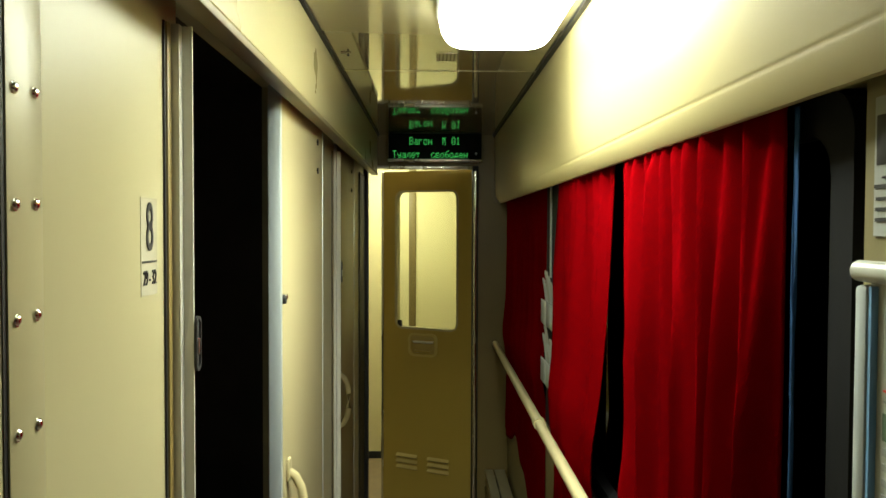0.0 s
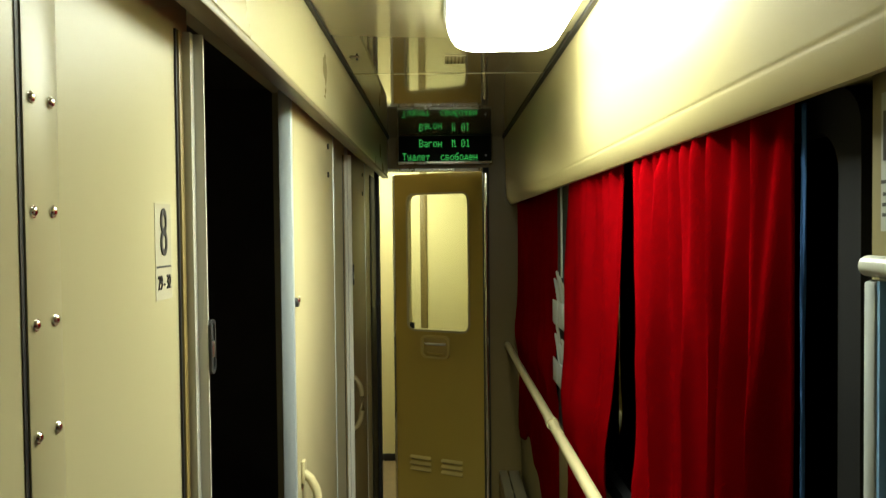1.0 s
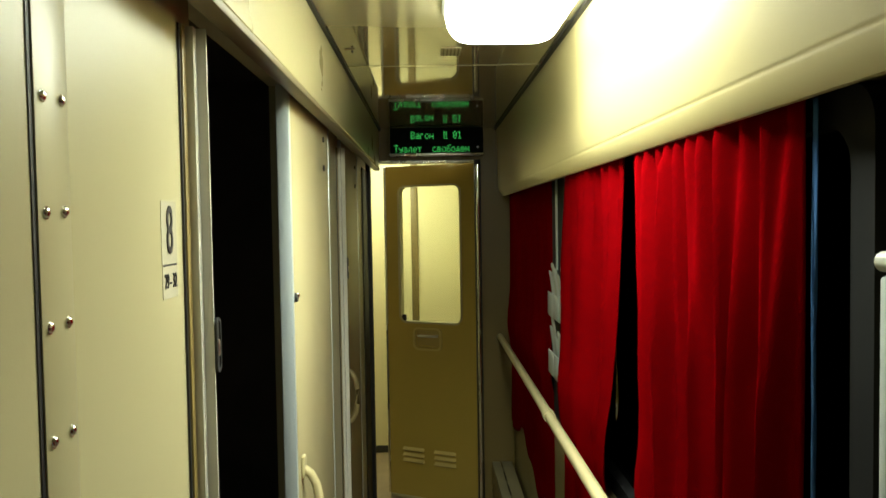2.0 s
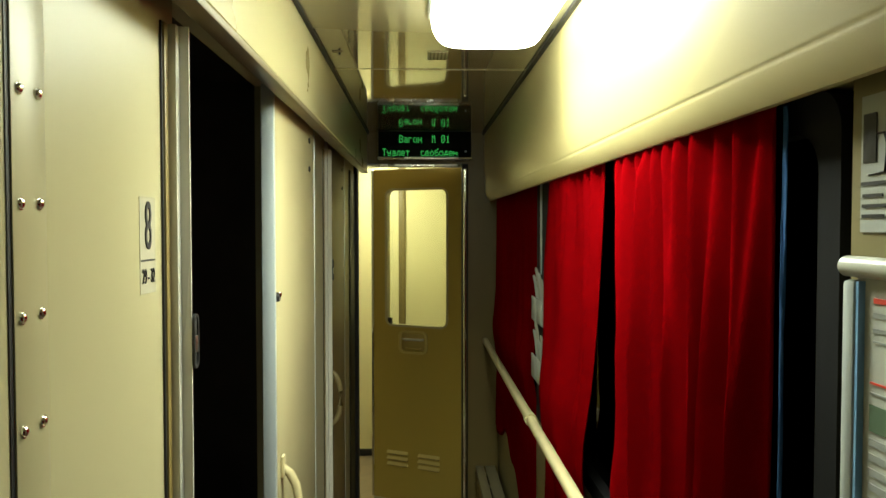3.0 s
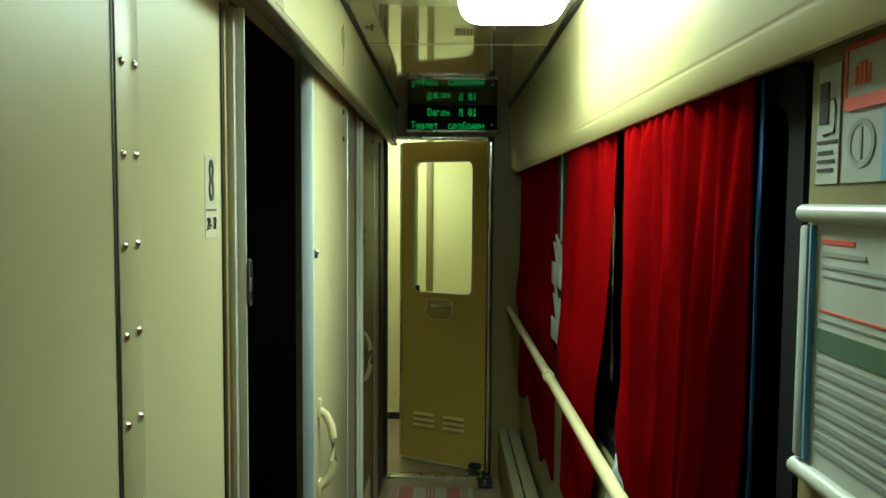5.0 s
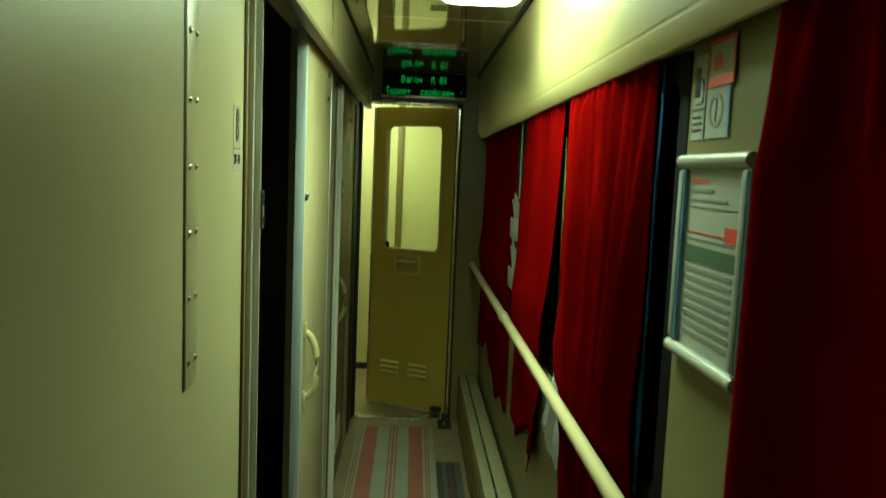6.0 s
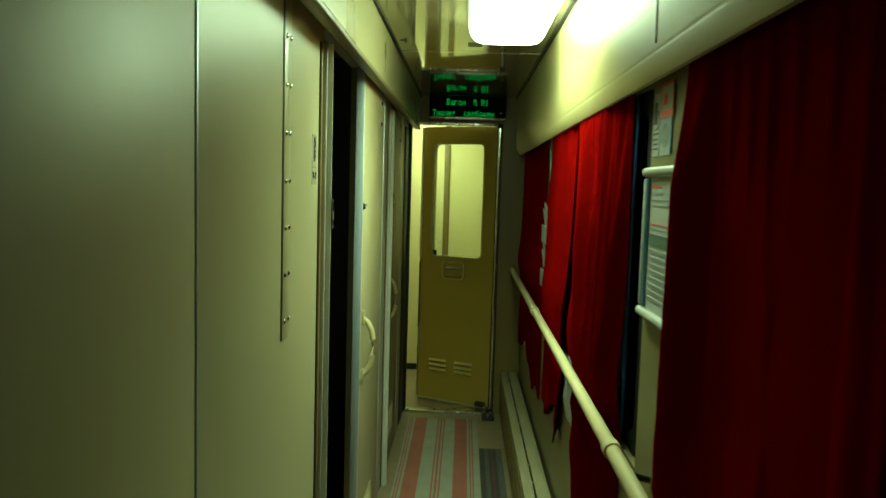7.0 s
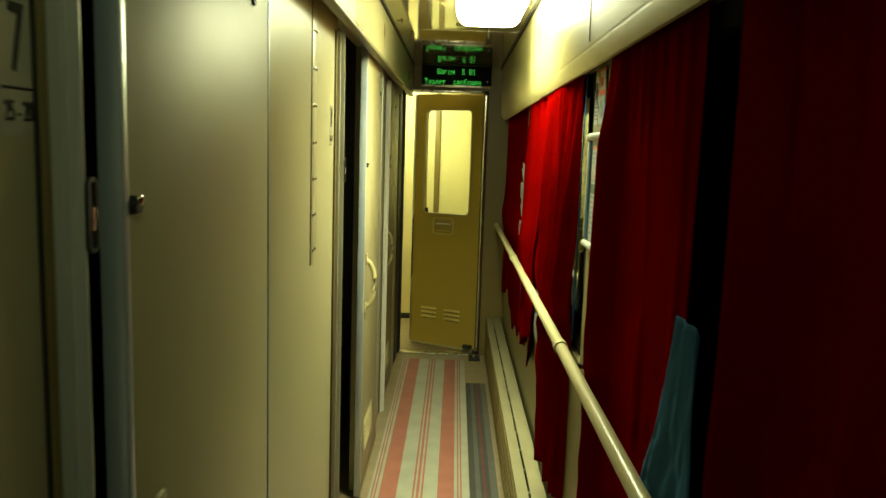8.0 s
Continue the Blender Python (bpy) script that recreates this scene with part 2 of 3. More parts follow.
bm = extrude_y(B(), [(XL + 0.001, HEAD_Z + 0.03), (HEAD_X - 0.012, HEAD_Z + 0.03), (HEAD_X - 0.012, HEAD_Z), (HEAD_X - 0.003, HEAD_Z), (HEAD_X, HEAD_Z + 0.004), (HEAD_X, CEIL), (XL + 0.001, CEIL)], BACK_Y, END_Y)
solid("trim_header", bm, HEADER, kind="structure", label="cream laminate panel over the sliding doors", smooth=False)
solid("trim_header_edge", box(B(), HEAD_X - 0.03, HEAD_X + 0.0025, BACK_Y, END_Y, HEAD_Z - 0.014, HEAD_Z - 0.001, 0.002), BROWN, kind="structure", label="brown edge trim under the header panel")

solid("ceiling", box(B(), -0.32, 0.62, BACK_Y, 6.0, CEIL, CEIL + 0.05), CEILING, kind="structure", label="glossy cream lacquered corridor ceiling", smooth=False)
solid("trim_ceiling_left", box(B(), HEAD_X + 0.001, HEAD_X + 0.011, BACK_Y, END_Y, CEIL - 0.008, CEIL - 0.001), BLACK, kind="structure", label="black joint strip along the ceiling", smooth=False)
solid("trim_ceiling_right", box(B(), PEL_X - 0.027, PEL_X - 0.015, BACK_Y, END_Y, CEIL - 0.010, CEIL - 0.001), BLACK, kind="structure", label="black joint strip along the ceiling", smooth=False)
solid("trim_ceiling_seam", box(B(), HEAD_X + 0.012, PEL_X - 0.028, 2.45, 2.4525, CEIL - 0.002, CEIL - 0.0005), HEADER, kind="structure", label="thin seam between ceiling panels", smooth=False)

# outer wall with three windows
WINDOWS = [(-0.95, 0.36), (0.80, 2.20), (2.78, 4.02)]
WZ0, WZ1 = 0.93, 1.80
bm = B()
box(bm, XR, XR + 0.06, BACK_Y, END_Y, 0, WZ0)
box(bm, XR, XR + 0.06, BACK_Y, END_Y, WZ1, CEIL)
ys = [BACK_Y] + [v for w in WINDOWS for v in w] + [END_Y]
for i in range(0, len(ys), 2):
    pillar = box(B(), XR, XR + 0.06, ys[i], ys[i + 1], WZ0, WZ1)
    upright = [e for e in pillar.edges if abs(e.verts[0].co.z - e.verts[1].co.z) > 0.5 and e.verts[0].co.x < XR + 0.01]
    bmesh.ops.bevel(pillar, geom=upright, offset=0.045, segments=8, affect="EDGES")
    piece = bpy.data.meshes.new("pillar")
    pillar.to_mesh(piece)
    pillar.free()
    bm.from_mesh(piece)
    bpy.data.meshes.remove(piece)
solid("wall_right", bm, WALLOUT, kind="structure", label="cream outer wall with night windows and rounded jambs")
for i, (a, b) in enumerate(WINDOWS):
    w = thing("window_%d" % (i + 1), (XR, (a + b) / 2, WZ0), "dark night window in a dark frame", "window")
    w["kind"] = "structure"
    c, hw, hh = ((a + b) / 2, (WZ0 + WZ1) / 2), (b - a), (WZ1 - WZ0)
    bm = ring_plate(B(), round_rect(hw, hh, 0.05), round_rect(hw - 0.09, hh - 0.09, 0.05), lambda u, v, d: (XR + 0.014 + d, c[0] + u, c[1] + v), 0.028)
    part("window_frame", bm, FRAMEDARK, w)
    pane = part("pane", box(B(), XR + 0.044, XR + 0.050, a + 0.002, b - 0.002, WZ0 + 0.002, WZ1 - 0.002), GLASS, w, smooth=False)
solid("backdrop", box(B(), 0.70, 0.72, BACK_Y, 6.0, -0.05, 2.2), BLACK, kind="structure", label="black night outside the windows", smooth=False)

solid("trim_pillar", box(B(), XR - 0.003, XR - 0.0003, 2.212, 2.768, WZ0, WZ1), FRAMEDARK, kind="structure", label="dark panel on the window pillar", smooth=False)
solid("trim_pillar_strip", box(B(), XR - 0.007, XR - 0.0035, 2.645, 2.672, 1.47, WZ1, 0.001), FRAMEGREY, kind="structure", label="grey vertical strip on the dark pillar panel")
# pelmet along the windows
bm = extrude_y(B(), [(PEL_X + 0.016, PEL_Z), (PEL_X - 0.010, PEL_C), (PEL_X - 0.015, CEIL - 0.0005), (PEL_X + 0.003, CEIL - 0.0005), (PEL_X + 0.008, PEL_C), (PEL_X + 0.026, PEL_Z)], BACK_Y, END_Y)
bmesh.ops.bevel(bm, geom=[e for e in bm.edges if abs(e.verts[0].co.y - e.verts[1].co.y) > 1 and abs(e.verts[0].co.z - PEL_C) < 0.001 and e.verts[0].co.x < PEL_X], offset=0.006, segments=3, affect="EDGES")
solid("trim_pelmet", bm, PELMET, kind="structure", label="cream laminate pelmet panel over the windows")
solid("trim_pelmet_top", box(B(), PEL_X + 0.010, XR, BACK_Y, END_Y, 1.90, 1.92), PELMET, kind="structure", label="top of the pelmet box", smooth=False)

for k, dy in enumerate((-0.012, 0.012)):
    solid("trim_pelmet_screw_%d" % (k + 1), rod(B(), (PEL_X - 0.012, 0.45 + dy, 2.05), (PEL_X - 0.0165, 0.45 + dy, 2.05), 0.005, 10), BROWN, kind="structure", label="dark screw head on the pelmet panel")
bm = extrude_y(B(), [(PEL_X - 0.0125, 1.83), (PEL_X - 0.0165, CEIL - 0.012), (PEL_X - 0.012, CEIL - 0.012), (PEL_X - 0.008, 1.83)], 0.4485, 0.4515)
solid("trim_pelmet_joint", bm, BROWN, kind="structure", label="thin joint line in the pelmet panel", smooth=False)

# end wall with the doorway
DX0, DX1, DZ = -0.272, 0.335, 1.985
bm = B()
box(bm, -0.32, DX0, END_Y, END_Y + 0.04, 0, CEIL)
box(bm, DX1, 0.62, END_Y, END_Y + 0.04, 0, CEIL)
box(bm, DX0, DX1, END_Y, END_Y + 0.04, DZ, CEIL)
solid("wall_end", bm, WALLTAN, kind="structure", label="tan end wall round the corridor doorway", smooth=False)
bm = B()
box(bm, XL + 0.0005, DX0 + 0.006, END_Y - 0.014, END_Y + 0.05, 0, DZ, 0.002)
solid("trim_doorway_left", bm, BLACK, kind="structure", label="black rubber seal on the doorway edge")
solid("trim_corner_left", box(B(), XL + 0.0005, XL + 0.006, 3.83, END_Y - 0.015, 0, HEAD_Z - 0.015, 0.002), BLACK, kind="structure", label="black rubber corner profile beside the doorway")
solid("trim_doorway_top", box(B(), DX0 + 0.013, DX1 - 0.03, END_Y - 0.010, END_Y + 0.05, DZ - 0.016, DZ - 0.001, 0.003), ALU, kind="structure", label="aluminium strip over the doorway")
bm = B()
box(bm, DX1 - 0.028, DX1 + 0.006, END_Y - 0.014, END_Y + 0.05, 0, DZ, 0.003)
solid("trim_doorway_right", bm, BLACK, kind="structure", label="black hinge post of the doorway")
solid("trim_hinge_rail", rod(B(), (DX1 - 0.012, END_Y - 0.022, 0.04), (DX1 - 0.012, END_Y - 0.022, DZ - 0.03), 0.010), CHROME, kind="structure", label="chrome hinge tube beside the doorway")
solid("trim_threshold", box(B(), DX0, DX1, END_Y - 0.03, END_Y + 0.05, 0.0005, 0.012, 0.004), ALU, kind="structure", label="worn aluminium threshold")

# hall beyond the doorway
bm = B()
box(bm, -1.2, 0.62, HALL_Y, HALL_Y + 0.05, 0, CEIL)
box(bm, -1.25, -1.2, END_Y + 0.04, HALL_Y, 0, CEIL)
box(bm, 0.50, 0.55, END_Y + 0.04, HALL_Y, 0, CEIL)
solid("wall_hall", bm, HALLWALL, kind="structure", label="pale yellow laminate walls of the end hall", smooth=False)
solid("ceiling_hall", box(B(), -1.25, -0.32, END_Y, HALL_Y + 0.05, CEIL, CEIL + 0.05), CEILING, kind="structure", label="cream ceiling of the end hall", smooth=False)
solid("trim_hall_profile", box(B(), -0.075, -0.025, HALL_Y - 0.014, HALL_Y - 0.001, 0.06, CEIL - 0.002, 0.004), WALLTAN, kind="structure", label="grey vertical profile on the hall wall")
solid("baseboard_hall", box(B(), -1.2, 0.50, HALL_Y - 0.012, HALL_Y - 0.001, 0.0, 0.05, 0.003), BLACK, kind="structure", label="black baseboard in the end hall")
solid("wall_back", box(B(), -0.32, 0.565, BACK_Y - 0.05, BACK_Y, 0, CEIL), LAMINATE, kind="structure", label="cream wall closing the corridor", smooth=False)

# compartments behind the doors, their shade put into the surface colour
solid("wall_compartment_rear", box(B(), -2.3, -2.25, BACK_Y, END_Y, 0, CEIL), SHADE, kind="structure", label="unlit rear wall of the sleeping compartments", smooth=False)
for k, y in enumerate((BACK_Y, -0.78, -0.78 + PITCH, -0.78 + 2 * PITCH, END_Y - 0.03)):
    solid("wall_compartment_%d" % (k + 1), box(B(), -2.25, XL - 0.031, y, y + 0.03, 0, CEIL), SHADE, kind="structure", label="unlit dividing wall between sleeping compartments", smooth=False)
solid("ceiling_compartment", box(B(), -2.3, -0.321, BACK_Y, END_Y - 0.001, CEIL, CEIL + 0.05), SHADE, kind="structure", label="unlit compartment ceiling", smooth=False)

# ---- ceiling light ----
def ceiling_light(at, length, diffuser, label):
    lamp = thing("ceiling_light", at, label, "lamp")
    x, y, z = at
    w = 0.138

    def shell(rings):
        bm = B()
        last = None
        for grow, zz in rings:
            loop = [bm.verts.new((x + u, y + v, zz)) for u, v in round_rect(2 * (w + grow), length + 2 * grow, max(0.02, 0.075 + grow), 8)]
            if last:
                for k in range(len(loop)):
                    bm.faces.new((last[k], last[(k + 1) % len(loop)], loop[(k + 1) % len(loop)], loop[k]))
            else:
                bm.faces.new(loop)
            last = loop
        bm.faces.new(last[::-1])
        return bm

    part("frame", shell([(0.008, z - 0.0005), (0.008, z - 0.010), (0.004, z - 0.013)]), LAMPFRAME, lamp, "grey lamp frame")
    part("diffuser", shell([(0.0, z - 0.0135)] + [(-0.040 * (1 - math.cos(q * 1.45)), z - 0.0135 - 0.062 * math.sin(q * 1.45)) for q in (0.1, 0.3, 0.5, 0.7, 0.85, 1.0)]), diffuser, lamp, "glowing white diffuser")
    return lamp


ceiling_light((0.236, 1.43, CEIL), 0.90, DIFFUSER, "lit white ceiling light with a rounded diffuser")
# unseen lamp, added only to lift the near end of the left wall
ceiling_light((0.227, -1.34, CEIL), 0.60, FILLREAR, "unseen greenish fill light added to brighten the near partition wall")
v = thing("ceiling_vent", (0.125, 2.25, CEIL), "small slotted vent plate in the glossy ceiling", "vent")
part("plate", box(B(), 0.095, 0.155, 2.20, 2.30, CEIL - 0.003, CEIL - 0.0005, 0.001), HEADER, v)
for k in range(5):
    part("slat", box(B(), 0.101 + k * 0.011, 0.1055 + k * 0.011, 2.206, 2.294, CEIL - 0.0042, CEIL - 0.0032), BROWN, v, smooth=False)
v = thing("ceiling_hook", (-0.17, 2.21, CEIL), "small dark metal hook on the ceiling", "hook")
part("plate", box(B(), -0.185, -0.155, 2.203, 2.217, CEIL - 0.003, CEIL - 0.0005, 0.001), BROWN, v)
part("pin", rod(B(), (-0.163, 2.21, CEIL - 0.0032), (-0.163, 2.21, CEIL - 0.010), 0.003, 8), BLACK, v)
ceiling_light((-0.25, 4.72, CEIL), 0.50, DIFFHALL, "lit ceiling light of the end hall")

# ---- floor things ----
solid("runner_carpet", box(B(), -0.225, 0.23, BACK_Y + 0.1, 3.955, 0.0005, 0.007, 0.002), RUNNER, "striped pink and white woven runner carpet on the corridor floor", "carpet")
solid("dark_runner_carpet", box(B(), 0.234, 0.365, BACK_Y + 0.1, 3.42, 0.0005, 0.005, 0.002), OLDRUNNER, "dark grey striped carpet strip beside the heater", "carpet")


def heater_casing():
    h = thing("heater_casing", (0.43, 0, 0), "cream metal heater casing with a slotted top along the wall", "heater")
    y0, y1, zt, x0, x1 = BACK_Y + 0.05, END_Y - 0.002, 0.30, 0.385, XR - 0.002
    part("top", box(B(), x0, x0 + 0.045, y0, y1, zt - 0.012, zt, 0.003), HEATER, h)
    part("rear_top", box(B(), x0 + 0.053, x1 - 0.014, y0, y1, zt - 0.012, zt, 0.003), HEATER, h)
    part("front", box(B(), x0 + 0.004, x0 + 0.012, y0, y1, 0.02, zt - 0.0125, 0.002), BROWN, h)
    y = y0 + 0.05
    while y < y1 - 0.1:
        part("bridge", box(B(), x0 + 0.0452, x0 + 0.0528, y, y + 0.02, zt - 0.011, zt - 0.001), HEATER, h, smooth=False)
        y += 0.20
    part("inside", box(B(), x0 + 0.013, x1, y0, y1, 0.02, zt - 0.05), BLACK, h, smooth=False)
    for z in (0.07, 0.13, 0.19, 0.25):
        part("rib", box(B(), x0 - 0.002, x0 + 0.003, y0, y1, z, z + 0.018, 0.002), WALLTAN, h)
    return h


heater_casing()

# ---- sliding doors ----
LEAF_W = 0.675


def sliding_door(y0, label, inset=0.0, face=LEAF, grip=IVORY):
    x0, x1 = XL + 0.004 - inset, XLEAF - inset
    d = thing("sliding_door", (x1, y0, 0.0), label, "door", "compartment doors")
    part("leaf", box(B(), x0, x1, y0 + 0.019, y0 + LEAF_W - 0.007, 0.012, 1.965, 0.002), face, d)
    part("edge_strip", box(B(), x0 - 0.001, x1 + 0.004, y0, y0 + 0.0185, 0.012, 1.965, 0.003), ALUBLUE, d, "aluminium leading edge")
    part("rear_strip", box(B(), x0, x1 + 0.002, y0 + LEAF_W - 0.0065, y0 + LEAF_W, 0.012, 1.965, 0.001), ALUBLUE, d, "thin aluminium rear edge")
    yk = y0 + 0.031
    k = rod(B(), (x1 + 0.0005, yk, 1.481), (x1 + 0.010, yk, 1.481), 0.0115, 16, 0.0100)
    k = part("lock_knob", k, BLACK, d, "black lock knob")
    part("cap", ball(B(), (x1 + 0.0105, yk, 1.487), 0.0070, (0.5, 1, 1)), CHROME, k, "small chrome cap")
    yh = y0 + 0.088
    pts = [(x1 + 0.004, yh, 1.064), (x1 + 0.020, yh, 1.052), (x1 + 0.034, yh, 1.024), (x1 + 0.040, yh, 0.99), (x1 + 0.040, yh, 0.93), (x1 + 0.034, yh, 0.895), (x1 + 0.020, yh, 0.868), (x1 + 0.004, yh, 0.856)]
    h = part("handle", tube(B(), pts, 0.011), grip, d, "plastic grab handle")
    for z in (1.069, 0.851):
        part("foot", box(B(), x1, x1 + 0.009, yh - 0.015, yh + 0.015, z - 0.027, z + 0.027, 0.004), grip, h)
    for z in (1.815, 1.900):
        part("screw_cap", rod(B(), (x1, y0 + 0.562, z), (x1 + 0.004, y0 + 0.562, z), 0.009), BLACK, d, "black screw cap")
    g = part("vent_grille", box(B(), x1, x1 + 0.004, y0 + 0.10, y0 + 0.42, 0.16, 0.32, 0.003), IVORY, d, "pale slotted vent plate")
    for i in range(6):
        part("slat", box(B(), x1 + 0.0045, x1 + 0.008, y0 + 0.115, y0 + 0.405, 0.18 + i * 0.022, 0.19 + i * 0.022, 0.001), IVORY, g)
    return d


door7 = sliding_door(-0.592, "cream sliding compartment door, almost closed")
door8 = sliding_door(1.700, "cream sliding compartment door slid half open")
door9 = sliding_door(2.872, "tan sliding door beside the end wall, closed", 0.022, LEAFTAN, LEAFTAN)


def door_post(y, name):
    """The receiving post at the near side of an opening."""
    p = thing(name, (XL, y, 0), "aluminium and tan door post beside the compartment opening", "door frame")
    p["kind"] = "structure"
    part("backing", box(B(), XL + 0.0005, XL + 0.003, y - 0.056, y - 0.0515, 0.0, HEAD_Z - 0.015), BLACK, p, "dark joint line", smooth=False)
    part("profile", box(B(), XL + 0.0005, XL + 0.006, y - 0.051, y - 0.036, 0.0, HEAD_Z - 0.015, 0.002), WALLTAN, p)
    bm = box(B(), XL + 0.0005, XL + 0.030, y - 0.0355, y - 0.004, 0.0, HEAD_Z - 0.015)
    long = [e for e in bm.edges if abs(e.verts[0].co.z - e.verts[1].co.z) > 1 and e.verts[0].co.x > XL + 0.01]
    bmesh.ops.bevel(bm, geom=long, offset=0.014, segments=6, affect="EDGES")
    part("rounded_edge", bm, POSTALU, p, "bright rounded aluminium edge")
    at = lambda u, v, d: (XL + 0.0305 + d, y - 0.011 + u, 1.478 + v)
    k = part("lock_keeper", ring_plate(B(), round_rect(0.022, 0.080, 0.0109), round_rect(0.015, 0.070, 0.0074), at, 0.004), BLACK, p, "oval black rim of the lock keeper")
    part("slot", box(B(), XL + 0.0290, XL + 0.0325, y - 0.0180, y - 0.0040, 1.443, 1.513, 0.001), BLACK, k, "black keeper slot")
    part("bolt", box(B(), XL + 0.0326, XL + 0.0350, y - 0.0150, y - 0.0070, 1.462, 1.486, 0.001), ALU, k)
    return p


for i, (a, b) in enumerate(OPENINGS):
    door_post(a, "door_%d" % (i + 1))


# number plates
def flat_text(body, size, material_, name, parent, place, spin=(0, 0, 0), align="CENTER", depth=0.0006, stretch=1.0):
    cu = bpy.data.curves.new(name, "FONT")
    cu.body, cu.size, cu.align_x, cu.align_y, cu.extrude = body, size, align, "CENTER", depth
    tmp = bpy.data.objects.new(name, cu)
    scene.collection.objects.link(tmp)
    bpy.context.view_layer.update()
    me = bpy.data.meshes.new_from_object(tmp.evaluated_get(bpy.context.evaluated_depsgraph_get()))
    bpy.data.objects.remove(tmp)
    bpy.data.curves.remove(cu)
    me.materials.clear()
    me.materials.append(material_)
    me.transform(Matrix.Diagonal((stretch, 1, 1, 1)))
    me.transform(pose(*(Vector(place) - ORIGIN[parent.name]), *spin))
    ob = new(name, me)
    ob.parent = parent
    ORIGIN[ob.name] = ORIGIN[parent.name]
    return ob


def number_plate(y, number, berths):
    x = XL
    p = thing("number_plate", (x, y, 1.53), "clear plate with a black compartment number and berth range", "sign")
    part("backing", box(B(), x + 0.0002, x + 0.0008, y - 0.028, y + 0.028, 1.557, 1.684), PLATE, p)
    part("rule", box(B(), x + 0.0010, x + 0.0014, y - 0.025, y + 0.025, 1.5995, 1.602), INK, p, smooth=False)
    flat_text(number, 0.090, INK, "numeral", p, (x + 0.0018, y, 1.643), (90, 0, 90), stretch=0.58)
    flat_text(berths, 0.027, INK, "berth_numbers", p, (x + 0.0018, y, 1.579), (90, 0, 90), stretch=0.58)
    return p


STRIP = material("tan_metal_strip", (0.355, 0.322, 0.188), 0.36, metal=0.0, vary=0.06, scale=5, bump=0.03)
PLATE = material("milky_plate", (0.426, 0.403, 0.304), 0.25, vary=0.03)
number_plate(1.000, "8", "29 - 32")
number_plate(0.994 - PITCH, "7", "25 - 28")

# riveted cover strip on the partition
s = thing("cover_strip", (XL, 0.705, 1.21), "tan riveted cover strip over a wall panel joint", "strip")
part("strip", box(B(), XL + 0.0005, XL + 0.003, 0.670, 0.730, 1.215, HEAD_Z + 0.02, 0.001), STRIP, s)
part("gap", box(B(), XL + 0.0002, XL + 0.0012, 0.664, 0.6695, 1.215, HEAD_Z + 0.02), BLACK, s, "dark open joint", smooth=False)
for i in range(7):
    for y, dz in ((0.682, 0.0), (0.716, 0.001)):
        z = 1.666 + 0.1025 * (2 - i) + dz
        if z < HEAD_Z:
            bm = rod(B(), (XL + 0.002, y, z), (XL + 0.0042, y, z), 0.0058, 12)
            ball(bm, (XL + 0.0042, y, z), 0.0050, (0.6, 1, 1), 10)
            part("rivet", bm, CHROME, s)

# ---- end door, swung open into the hall ----
HINGE = (0.312, 4.190, 0.0)
LEAF_L = 0.572


